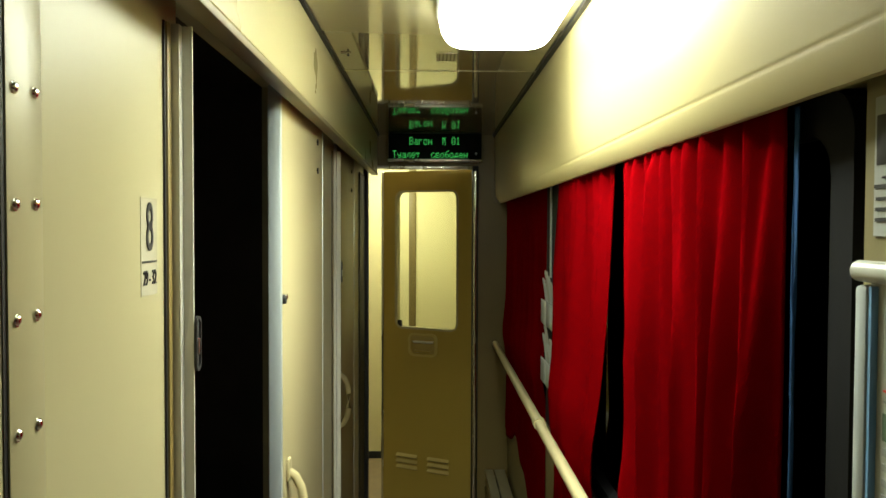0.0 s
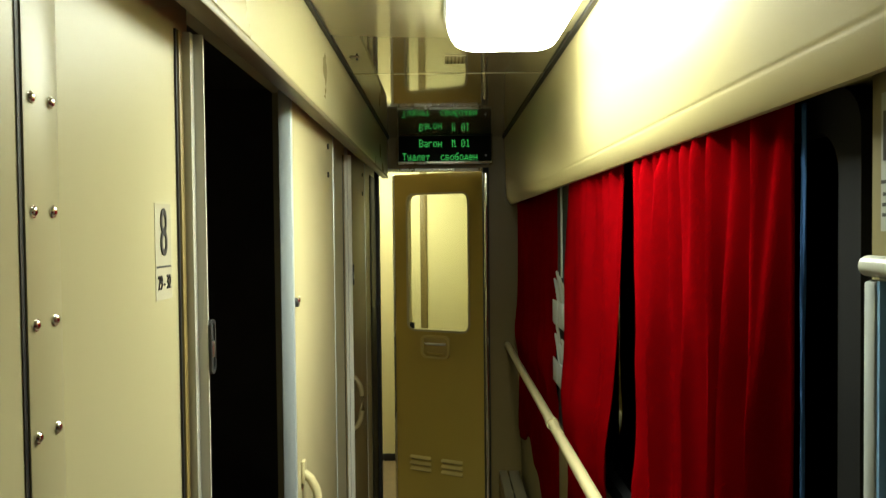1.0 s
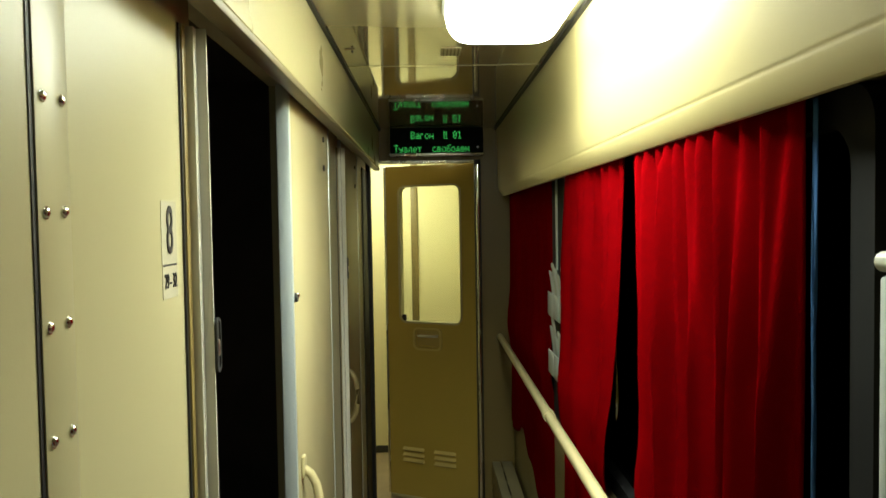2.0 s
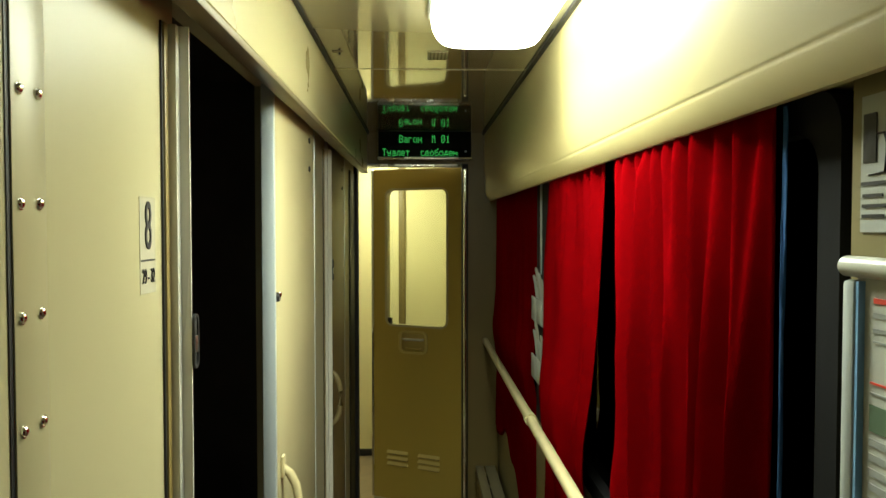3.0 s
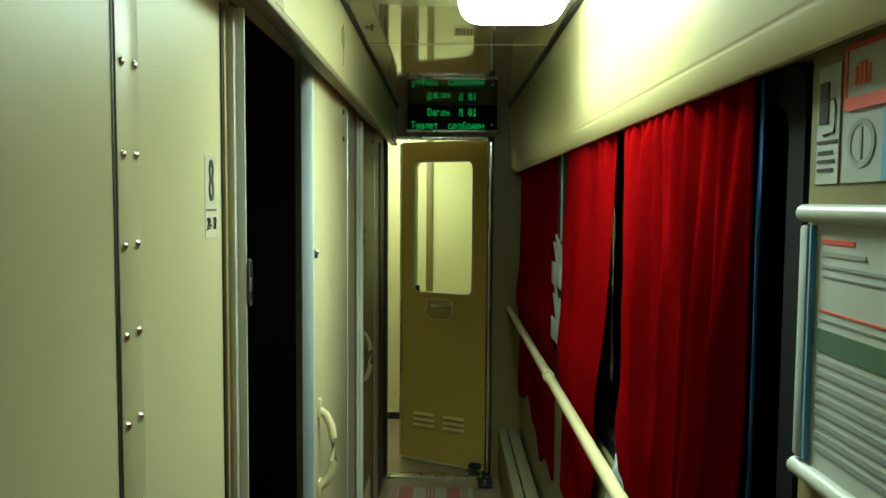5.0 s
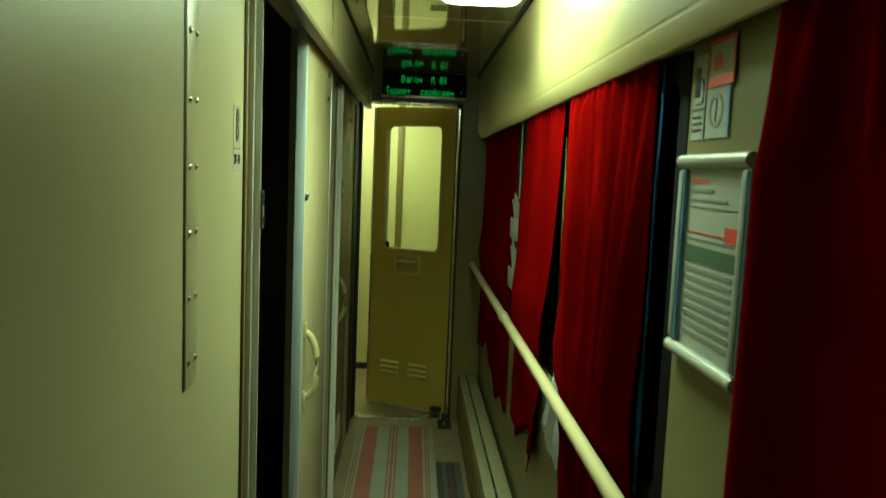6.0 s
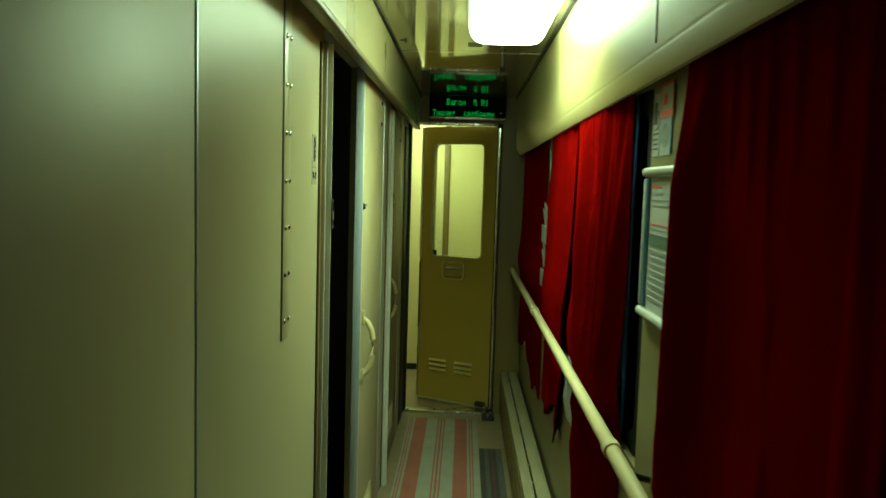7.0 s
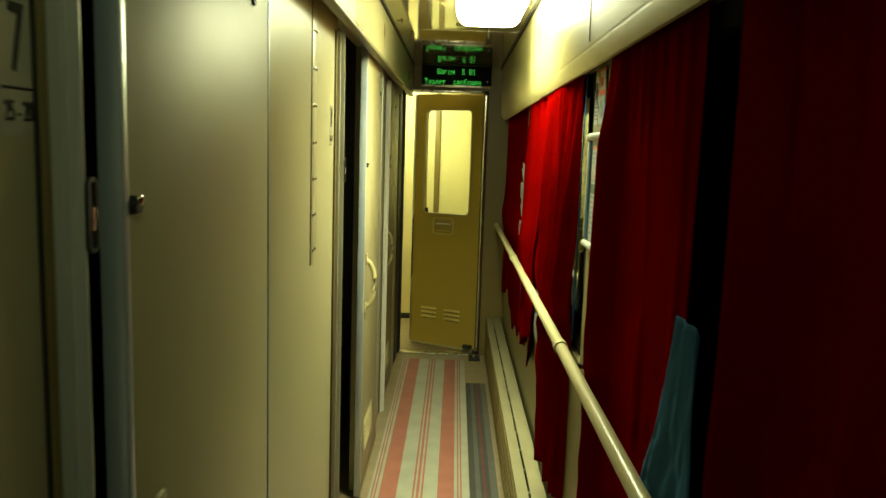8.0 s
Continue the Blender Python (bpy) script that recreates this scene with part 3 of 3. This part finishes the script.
def end_door():
    d = thing("end_door", HINGE, "tan painted corridor door with a window, standing ajar", "door", turn=-26.5)
    u0, u1, z0, z1 = 0.090, 0.490, 1.056, 1.858
    cu, cz = (u0 + u1) / 2, (z0 + z1) / 2
    zt = 1.972
    bm = B()
    n = 6
    hole = round_rect(u1 - u0, z1 - z0, 0.046, n)
    rim = round_rect(u1 - u0 + 0.05, z1 - z0 + 0.05, 0.001, n)
    ring_plate(bm, [(a, b) for a, b in rim], hole, lambda a, b, e: (-(cu + a), e, cz + b), 0.034)
    ru0, ru1, rz0, rz1 = u0 - 0.025, u1 + 0.025, z0 - 0.025, z1 + 0.025
    box(bm, -LEAF_L, 0, 0, 0.034, 0.022, rz0)
    box(bm, -LEAF_L, 0, 0, 0.034, rz1, zt)
    box(bm, -ru0, 0, 0, 0.034, rz0, rz1)
    box(bm, -LEAF_L, -ru1, 0, 0.034, rz0, rz1)
    part("leaf", bm, DOORPAINT, d, smooth=False)
    g = part("window_gasket", ring_plate(B(), round_rect(u1 - u0 + 0.008, z1 - z0 + 0.008, 0.050, n), round_rect(u1 - u0 - 0.014, z1 - z0 - 0.014, 0.040, n), lambda a, b, e: (-(cu + a), -0.005 + e, cz + b), 0.044), IVORY, d, "pale rubber window gasket")
    part("pane", box(B(), -u1 + 0.006, -u0 - 0.006, 0.015, 0.019, z0 + 0.006, z1 - 0.006), GLASS, d, smooth=False)
    part("latch_cover", box(B(), -u1 + 0.012, -u1 + 0.040, -0.002, 0.010, z0 + 0.008, z0 + 0.045, 0.003), BLACK, d)
    part("free_edge", box(B(), -LEAF_L - 0.016, -LEAF_L - 0.0005, -0.003, 0.037, 0.022, zt, 0.004), ALU, d, "aluminium closing edge")
    part("bottom_strip", box(B(), -LEAF_L, -0.002, -0.004, 0.030, 0.006, 0.0215, 0.002), IVORY, d, "pale wiping strip")
    h = part("handle_recess", ring_plate(B(), round_rect(0.185, 0.135, 0.034), round_rect(0.160, 0.110, 0.026), lambda a, b, e: (-(0.307 + a), -0.015 + e, 0.965 + b), 0.0145), DOORRIM, d, "raised rim of the pull handle")
    part("recess", box(B(), -0.380, -0.234, -0.002, 0.004, 0.917, 1.013, 0.001), DOORDARK, h, "worn recess")
    part("pull_bar", tube(B(), [(-0.375, -0.003, 0.985), (-0.370, -0.014, 0.985), (-0.36, -0.020, 0.983), (-0.26, -0.020, 0.983), (-0.25, -0.014, 0.983), (-0.245, -0.003, 0.983)], 0.007), ALU, h, "worn metal pull bar")
    part("lower_grip", tube(B(), [(-0.36, -0.003, 0.93), (-0.35, -0.010, 0.925), (-0.265, -0.010, 0.925), (-0.255, -0.003, 0.93)], 0.006), DOORPAINT, h)
    for g0 in (0.14, 0.345):
        for z in (0.228, 0.262, 0.296):
            bm = extrude_y(B(), [(0, 0), (0.017, 0.001), (0.016, 0.005), (0.003, 0.015), (0, 0.018)], -g0 - 0.135, -g0)
            bmesh.ops.rotate(bm, verts=bm.verts, cent=(0, 0, 0), matrix=Matrix.Rotation(radians(-90), 3, "Z"))
            v = [w.co.copy() for w in bm.verts]
            mid = sum(v, Vector()) / len(v)
            bmesh.ops.translate(bm, verts=bm.verts, vec=(-(g0 + 0.0675) - mid.x, 0, z))
            part("louvre", bm, DOORRIM, d, smooth=False)
            part("slot", box(B(), -g0 - 0.132, -g0 - 0.003, -0.0008, 0.002, z - 0.007, z - 0.001), BLACK, d, smooth=False)
    part("hinge_cover", box(B(), -0.004, 0.010, -0.002, 0.036, 0.03, zt - 0.01, 0.003), BLACK, d)
    part("door_stop", box(B(), -0.09, -0.02, -0.045, -0.004, 0.03, 0.06, 0.006), BLACK, d, "black rubber door stop")
    return d


end_door()


GLYPHS = {"В": "11110 10001 10001 11110 10001 10001 11110", "а": "00000 00000 01110 00001 01111 10001 01111", "г": "00000 00000 11110 10000 10000 10000 10000",
          "о": "00000 00000 01110 10001 10001 10001 01110", "н": "00000 00000 10001 10001 11111 10001 10001", "№": "10010 11010 10110 10010 10010 10000 10011",
          "0": "01110 10001 10011 10101 11001 10001 01110", "1": "00100 01100 00100 00100 00100 00100 01110", "Т": "11111 00100 00100 00100 00100 00100 00100",
          "у": "00000 00000 10001 10001 01111 00001 01110", "л": "00000 00000 00111 01001 01001 01001 10001", "е": "00000 00000 01110 10001 11111 10000 01110",
          "т": "00000 00000 11111 00100 00100 00100 00100", "с": "00000 00000 01110 10000 10000 10001 01110", "в": "00000 00000 11110 10001 11110 10001 11110",
          "б": "00011 01100 10000 11110 10001 10001 01110", "д": "00000 00000 00110 01010 01010 11111 10001"}


def dot_text(word, x, y, z, dx=0.0042, dz=0.0058):
    """Letters of small square lamps, five by seven to a letter."""
    bm = B()
    for n, letter in enumerate(word):
        for r, line in enumerate(GLYPHS[letter].split()):
            for c, on in enumerate(line):
                if on == "1":
                    px, pz = x + (n * 6 + c) * dx, z + (3 - r) * dz
                    box(bm, px - 0.0017, px + 0.0017, y, y + 0.0014, pz - 0.0023, pz + 0.0023)
    return bm


def led_sign():
    x0, x1, y0, y1, z0, z1 = -0.150, 0.352, 4.045, 4.105, 2.003, 2.152
    s = thing("led_sign", ((x0 + x1) / 2, y1, z0), "black display board with green glowing text under the ceiling", "sign")
    part("housing", box(B(), x0, x1, y0, y1, z0 + 0.013, z1, 0.003), SIGNFACE, s)
    part("bottom_rail", box(B(), x0 - 0.004, x1 + 0.004, y0 - 0.004, y1, z0, z0 + 0.0125, 0.003), ALU, s)
    part("side_rail", box(B(), x0 - 0.006, x0 - 0.0005, y0 - 0.003, y1, z0 + 0.013, z1, 0.002), WALLTAN, s)
    part("side_rail", box(B(), x1 + 0.0005, x1 + 0.006, y0 - 0.003, y1, z0 + 0.013, z1, 0.002), WALLTAN, s)
    for word, x, z in (("Вагон", -0.035, 2.112), ("№", 0.142, 2.112), ("01", 0.192, 2.112), ("Туалет", -0.126, 2.040), ("свободен", 0.081, 2.040)):
        part("text", dot_text(word, x, y0 - 0.0012, z), LED, s, "green glowing dots", smooth=False)
    part("sensor", rod(B(), (0.322, y0 + 0.001, 2.045), (0.322, y0 - 0.002, 2.045), 0.006), FRAMEGREY, s)
    part("bracket", box(B(), 0.08, 0.14, y1, END_Y - 0.001, 2.05, 2.12, 0.003), BLACK, s)
    return s


led_sign()


# ---- handrail ----
def handrail():
    x, z = 0.436, 1.006
    h = thing("handrail", (x, 0, z), "ivory tubular handrail along the windows", "handrail")
    stops = [-2.90, -1.12, 0.66, 2.44, 4.03]
    for a, b in zip([BACK_Y + 0.02] + stops, stops + [4.11]):
        part("rail", rod(B(), (x, a + 0.001, z), (x, b - 0.001, z), 0.0165, 20), IVORY, h)
    for y in stops[:-1]:
        c = part("collar", rod(B(), (x, y - 0.018, z), (x, y + 0.018, z), 0.0205, 20), IVORY, h, "ribbed joint collar")
        part("bracket", tube(B(), [(x + 0.012, y - 0.05, z - 0.012), (x + 0.03, y - 0.05, z - 0.035), (XR - 0.003, y - 0.05, z - 0.045)], 0.008), BLACK, c, "dark wall bracket")
    part("end_cap", ball(B(), (x, 4.11, z), 0.017), IVORY, h)
    return h


handrail()


# ---- curtains ----
def hump(u, at, wide):
    return math.exp(-((u - at) / wide) ** 2)


def curtain(name, y0, y1, z0, z1, folds, amp, seed, mat, label, category="curtain", group="", x=0.481, lower=(0.0, 0.0), slant=0.0, belly=0.0, pleats=0, hem=0.015, bow=None):
    """A hanging cloth from y0 to y1. lower: how far its two side edges stray at the bottom; slant: how much higher the y1 end of the hem is;
    bow(u, f): how far it lies back towards the window, across (u) and down (f)."""
    rnd = random.Random(seed)
    ph = [rnd.uniform(0, 6.28) for _ in range(8)]
    na, nb = max(int(26 * folds), 8 * pleats) + 8, 60
    bm = B()
    grid = []
    for j in range(nb + 1):
        row = []
        f = j / nb
        for i in range(na + 1):
            u = i / na
            a, b = y0 + lower[0] * f ** 1.3, y1 + lower[1] * f ** 1.3
            y = a + (b - a) * u
            bottom = z0 + slant * u + hem * math.sin(u * 9 + ph[0]) + hem * 0.6 * math.sin(u * 23 + ph[1])
            z = z1 + (bottom - z1) * f
            k = u * folds * math.tau
            warp = 1.5 * math.sin(u * 5 + ph[3]) + 1.1 * f * math.sin(u * 4.3 + ph[4])
            wide = math.sin(k + ph[2] + warp) * (0.70 + 0.30 * math.sin(0.43 * k + ph[4]))
            narrow = 0.55 * math.sin(2.35 * k + ph[1] + 1.3 * f + 0.8 * warp) * (0.5 + 0.5 * math.sin(0.7 * k + ph[5] + 1.7 * f)) * (1 - 0.45 * f)
            grow = min(1, max(0, f - 0.02) * 3.6)
            g = amp * (0.12 + 0.88 * grow) * (wide + narrow)
            g += 0.013 * math.sin(u * pleats * math.tau + ph[6] + 0.7 * math.sin(u * 11)) * min(1, 0.25 + f * 40) * max(0, 1 - f * 3.6)
            crease = min(1, max(0, (1.30 - z) / 0.25))
            g += (0.0025 + 0.006 * crease) * noise.noise(Vector((u * 6, f * 9, seed))) + 0.004 * crease * noise.noise(Vector((u * 15, f * 20, seed + 5)))
            g *= min(1, 0.25 + 9 * u, 0.25 + 9 * (1 - u))
            push = belly * (0.018 * math.exp(-((z - 1.12) / 0.10) ** 2) * (0.6 + 0.4 * wide) - 0.012 * max(0, min(1, (1.02 - z) / 0.12)))
            back = bow(u, f) if bow else 0.0
            y += 0.35 * amp * math.cos(k + ph[2] + warp) * grow
            clear = 0.428 + 0.033 * math.exp(-((z - 1.006) / 0.035) ** 2) + 0.042 / (1 + math.exp((1.745 - z) / 0.012))
            row.append(bm.verts.new((max(clear, min(XR - 0.003, x + back - g - push)), y, z)))
        grid.append(row)
    for r0, r1 in zip(grid, grid[1:]):
        for i in range(na):
            bm.faces.new((r0[i], r0[i + 1], r1[i + 1], r1[i]))
    base = (x, (y0 + y1) / 2, z0)
    ob = solid(name, bm, mat, label, category, group=group, base=base)
    for p in ob.data.polygons:
        p.use_smooth = True
    s = ob.modifiers.new("thickness", "SOLIDIFY")
    s.thickness, s.offset = 0.0016, 0
    return ob


G = "red window curtains"
curtain("window_curtain", 2.765, 4.06, 0.47, 1.81, 6, 0.008, 3, RED, "dark red cloth curtain with a loose ragged hem", group=G, x=0.496, slant=0.10, hem=0.04, belly=1, pleats=16,
        bow=lambda u, f: 0.014 * (1 - u) - 0.020 * hump(u, 1.0, 0.12) * f)
curtain("window_curtain", 1.64, 2.35, 0.60, 1.81, 2.4, 0.030, 5, RED, "bright red satin window curtain pulled aside", group=G, lower=(0.33, 0.03), slant=0.02, belly=1, hem=0.03, pleats=9,
        bow=lambda u, f: f * (-0.020 * hump(u, 0.0, 0.10) + 0.026 * hump(u, 0.30, 0.18) - 0.010 * hump(u, 0.72, 0.2)) - 0.018 * hump(u, 0.95, 0.10) * min(1, 4 * f))
curtain("window_curtain", 0.898, 1.535, 0.40, 1.81, 4.6, 0.042, 8, RED, "bright red satin window curtain in long folds", group=G, x=0.473, lower=(0.0, -0.16), slant=0.02, belly=1, pleats=11,
        bow=lambda u, f: 0.026 * max(0, 1 - u / 0.42) ** 1.3)
curtain("window_curtain", -0.22, 0.405, 0.40, 1.81, 3.2, 0.007, 12, RED, "deep red window curtain hanging in shade", group=G, x=0.492, belly=0.3, lower=(0.0, 0.02), pleats=8,
        bow=lambda u, f: 0.018 * min(1, (1 - u) * 5) - 0.044 * hump(u, 0.95, 0.06) * min(1, 0.2 + 5 * f))
curtain("window_curtain", -0.98, -0.47, 0.40, 1.81, 3, 0.007, 14, RED, "deep red window curtain hanging in shade", group=G, x=0.492, belly=0.5, pleats=7,
        bow=lambda u, f: 0.014 * min(1, (1 - u) * 4) - 0.028 * hump(u, 0.94, 0.06))
curtain("inner_curtain", 1.45, 1.50, 0.75, 1.18, 1, 0.008, 21, WHITECLOTH, "white inner curtain tail showing between the red ones", x=0.478, lower=(-0.02, 0.24), slant=0.06)
curtain("inner_curtain", 2.362, 2.385, 1.44, 1.79, 1, 0.003, 24, WHITECLOTH, "narrow white inner curtain edge beside the leaflet pockets", x=0.495)
curtain("inner_curtain", 0.884, 0.893, 0.98, 1.79, 1, 0.002, 22, BLUECLOTH, "narrow blue inner curtain edge beside the red curtain", x=0.506)
curtain("inner_curtain", -0.40, -0.31, 0.55, 1.318, 2, 0.007, 23, PALEBLUE, "pale blue curtain tail hanging out between red curtains", x=0.464, lower=(-0.10, 0.42), slant=0.02)

r = thing("curtain_rod", (0.476, 0, 1.795), "thin white curtain rod under the pelmet", "curtain rod")
part("rod", rod(B(), (0.476, BACK_Y + 0.02, 1.806), (0.476, 4.10, 1.806), 0.005), IVORY, r)
for y in (-0.2, 0.6, 2.52, 4.06):
    part("clip", box(B(), 0.470, 0.484, y - 0.006, y + 0.006, 1.795, 1.90, 0.002), CHROME, r)

# ---- framed notice and stickers on the window pillar ----
def framed_notice():
    y0, y1, z0, z1 = 0.487, 0.744, 1.288, 1.618
    x = XR
    f = thing("framed_notice", (x, (y0 + y1) / 2, z0), "framed white notice with red, green and grey print", "notice")
    part("sheet", box(B(), x - 0.006, x - 0.001, y0 + 0.012, y1 - 0.012, z0 + 0.012, z1 - 0.012), PAPER, f, smooth=False)
    for a, b in ((z1 - 0.024, z1), (z0, z0 + 0.024)):
        part("rail", rod(B(), (x - 0.010, y0, (a + b) / 2), (x - 0.010, y1, (a + b) / 2), 0.0105, 16), WHITE, f, "rounded pale snap rail")
    for a, b in ((y0, y0 + 0.020), (y1 - 0.020, y1)):
        part("side_rail", box(B(), x - 0.016, x - 0.0005, a, b, z0 + 0.0255, z1 - 0.0255, 0.005), FRAMEGREY, f)
        e = (a - 0.0045, a - 0.0002) if a == y0 else (a - 0.0045, a - 0.0002)
        part("film_edge", box(B(), x - 0.013, x - 0.001, *e, z0 + 0.026, z1 - 0.026), BLUE, f, "blue protective film edge", smooth=False)
    w0, w1 = y0 + 0.036, y1 - 0.036

    def bar(a, b, za, zb, ink):
        part("print", box(B(), x - 0.0072, x - 0.0062, w0 + (w1 - w0) * a, w0 + (w1 - w0) * b, z0 + za, z0 + zb), ink, f, smooth=False)

    bar(0.62, 0.98, 0.284, 0.289, INKRED), bar(0.50, 0.98, 0.270, 0.275, INKGREY), bar(0.22, 0.98, 0.256, 0.260, INKGREY), bar(0.03, 0.98, 0.246, 0.248, INKGREY)
    bar(0.0, 0.22, 0.200, 0.222, INKRED), bar(0.22, 1.0, 0.206, 0.208, INKRED), bar(0.05, 1.0, 0.196, 0.198, INKGREY)
    bar(0.0, 1.0, 0.160, 0.186, INKGREEN)
    for i in range(8):
        bar(0.04, 1.0, 0.146 - i * 0.0145, 0.153 - i * 0.0145, INKGREY)
    return f


framed_notice()

s = thing("device_sticker", (XR, 0.712, 1.640), "white sticker with a black phone charger symbol", "sticker")
part("sheet", box(B(), XR - 0.002, XR - 0.0005, 0.688, 0.737, 1.640, 1.774), PAPERGREY, s, smooth=False)
part("symbol", box(B(), XR - 0.0034, XR - 0.0022, 0.711, 0.732, 1.708, 1.756, 0.0004), INK, s)
part("cord", tube(B(), [(XR - 0.003, 0.711, 1.735), (XR - 0.003, 0.699, 1.735), (XR - 0.003, 0.695, 1.725), (XR - 0.003, 0.697, 1.698), (XR - 0.003, 0.722, 1.696)], 0.0012, 6), INK, s)
for a, b, z in ((0.690, 0.735, 1.686), (0.700, 0.732, 1.674), (0.696, 0.733, 1.664), (0.698, 0.733, 1.654)):
    part("print", box(B(), XR - 0.0032, XR - 0.0022, a, b, z, z + 0.0035), INK, s, smooth=False)
s = thing("socket_sticker", (XR, 0.632, 1.640), "white sticker with a grey round socket symbol and blue edge", "sticker")
part("sheet", box(B(), XR - 0.002, XR - 0.0005, 0.592, 0.680, 1.640, 1.730), PAPERGREY, s, smooth=False)
part("circle", ring_plate(B(), round_rect(0.052, 0.052, 0.0259), round_rect(0.040, 0.040, 0.0199), lambda a, b, e: (XR - 0.003 + e, 0.642 + a, 1.681 + b), 0.0008), INKGREY, s)
part("slot", box(B(), XR - 0.0032, XR - 0.0022, 0.640, 0.644, 1.664, 1.698), INKGREY, s, smooth=False)
part("edge", box(B(), XR - 0.0032, XR - 0.0022, 0.592, 0.602, 1.642, 1.728), BLUE, s, "blue edge", smooth=False)
s = thing("warning_sticker", (XR, 0.625, 1.716), "white warning sticker with red border and red symbol", "sticker")
part("sheet", box(B(), XR - 0.0042, XR - 0.0034, 0.580, 0.674, 1.717, 1.787), PAPER, s, smooth=False)
for a, b, c, d in ((0.580, 0.674, 1.717, 1.731), (0.580, 0.674, 1.781, 1.787), (0.580, 0.585, 1.7312, 1.7808), (0.669, 0.674, 1.7312, 1.7808)):
    part("band", box(B(), XR - 0.0052, XR - 0.0044, a, b, c, d), INKRED, s, smooth=False)
for k in range(4):
    part("symbol", box(B(), XR - 0.0052, XR - 0.0044, 0.625 + k * 0.008, 0.630 + k * 0.008, 1.742, 1.768 - abs(k - 1.5) * 0.004), INKRED, s, smooth=False)


# ---- leaflet pockets on the next pillar ----
def leaflet_pocket(z0):
    y0, y1 = 2.38, 2.72
    p = thing("leaflet_pocket", (XR, (y0 + y1) / 2, z0), "wall pocket filled with curled white leaflets", "leaflet holder", "leaflet pockets")
    part("back", box(B(), XR - 0.0065, XR - 0.0035, y0, y1, z0, z0 + 0.13, 0.001), PAPERGREY, p)
    rnd = random.Random(int(z0 * 100))
    for i in range(6):
        a = y0 + 0.004 + i * 0.056 + rnd.uniform(-0.004, 0.004)
        bm = B()
        h = z0 + 0.155 + rnd.uniform(-0.03, 0.06)
        tilt = rnd.uniform(-0.015, 0.015)
        vs = []
        for j in range(7):
            f = j / 6
            for k in range(5):
                g = k / 4
                vs.append(bm.verts.new((XR - 0.010 - 0.014 * f * f - 0.006 * math.sin(g * 3.14) - 0.004 * f * g, a + 0.040 * g * (1 - 0.35 * f * f) + tilt * f, z0 + 0.01 + (h - z0) * f - 0.030 * abs(g - 0.35) * f)))
        for j in range(6):
            for k in range(4):
                bm.faces.new((vs[j * 5 + k], vs[j * 5 + k + 1], vs[j * 5 + k + 6], vs[j * 5 + k + 5]))
        part("leaflet", bm, PAPERGREY if i % 2 else LEAFLET, p)
    for a in (y0, y0 + 0.113, y0 + 0.227):
        part("pocket", box(B(), XR - 0.030, XR - 0.027, a + 0.003, a + 0.110, z0 + 0.002, z0 + 0.085, 0.001), PAPERGREY, p, "milky plastic pocket front")
    part("base", box(B(), XR - 0.0265, XR - 0.007, y0, y1, z0 - 0.004, z0 + 0.001, 0.001), PAPERGREY, p)
    return p


leaflet_pocket(1.305)
leaflet_pocket(1.095)

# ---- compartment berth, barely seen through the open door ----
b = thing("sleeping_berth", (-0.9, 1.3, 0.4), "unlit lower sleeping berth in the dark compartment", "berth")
# bench and mattress take the same painted shade as the walls
part("bench", box(B(), -2.2, -0.45, 2.10, 2.64, 0.0, 0.40, 0.01), SHADE, b)
part("mattress", box(B(), -2.2, -0.45, 2.06, 2.64, 0.405, 0.50, 0.03), SHADE, b)

# ---- floor latch by the end door ----
f = thing("floor_latch", (0.30, 4.02, 0.0), "black metal door latch on the floor", "latch")
part("base", box(B(), 0.262, 0.345, 3.955, 4.075, 0.0005, 0.022, 0.004), BLACK, f)
part("hook", box(B(), 0.285, 0.310, 3.99, 4.06, 0.0225, 0.070, 0.006), BLACK, f)
part("pin", rod(B(), (0.300, 3.97, 0.0225), (0.300, 3.97, 0.050), 0.008), CHROME, f)
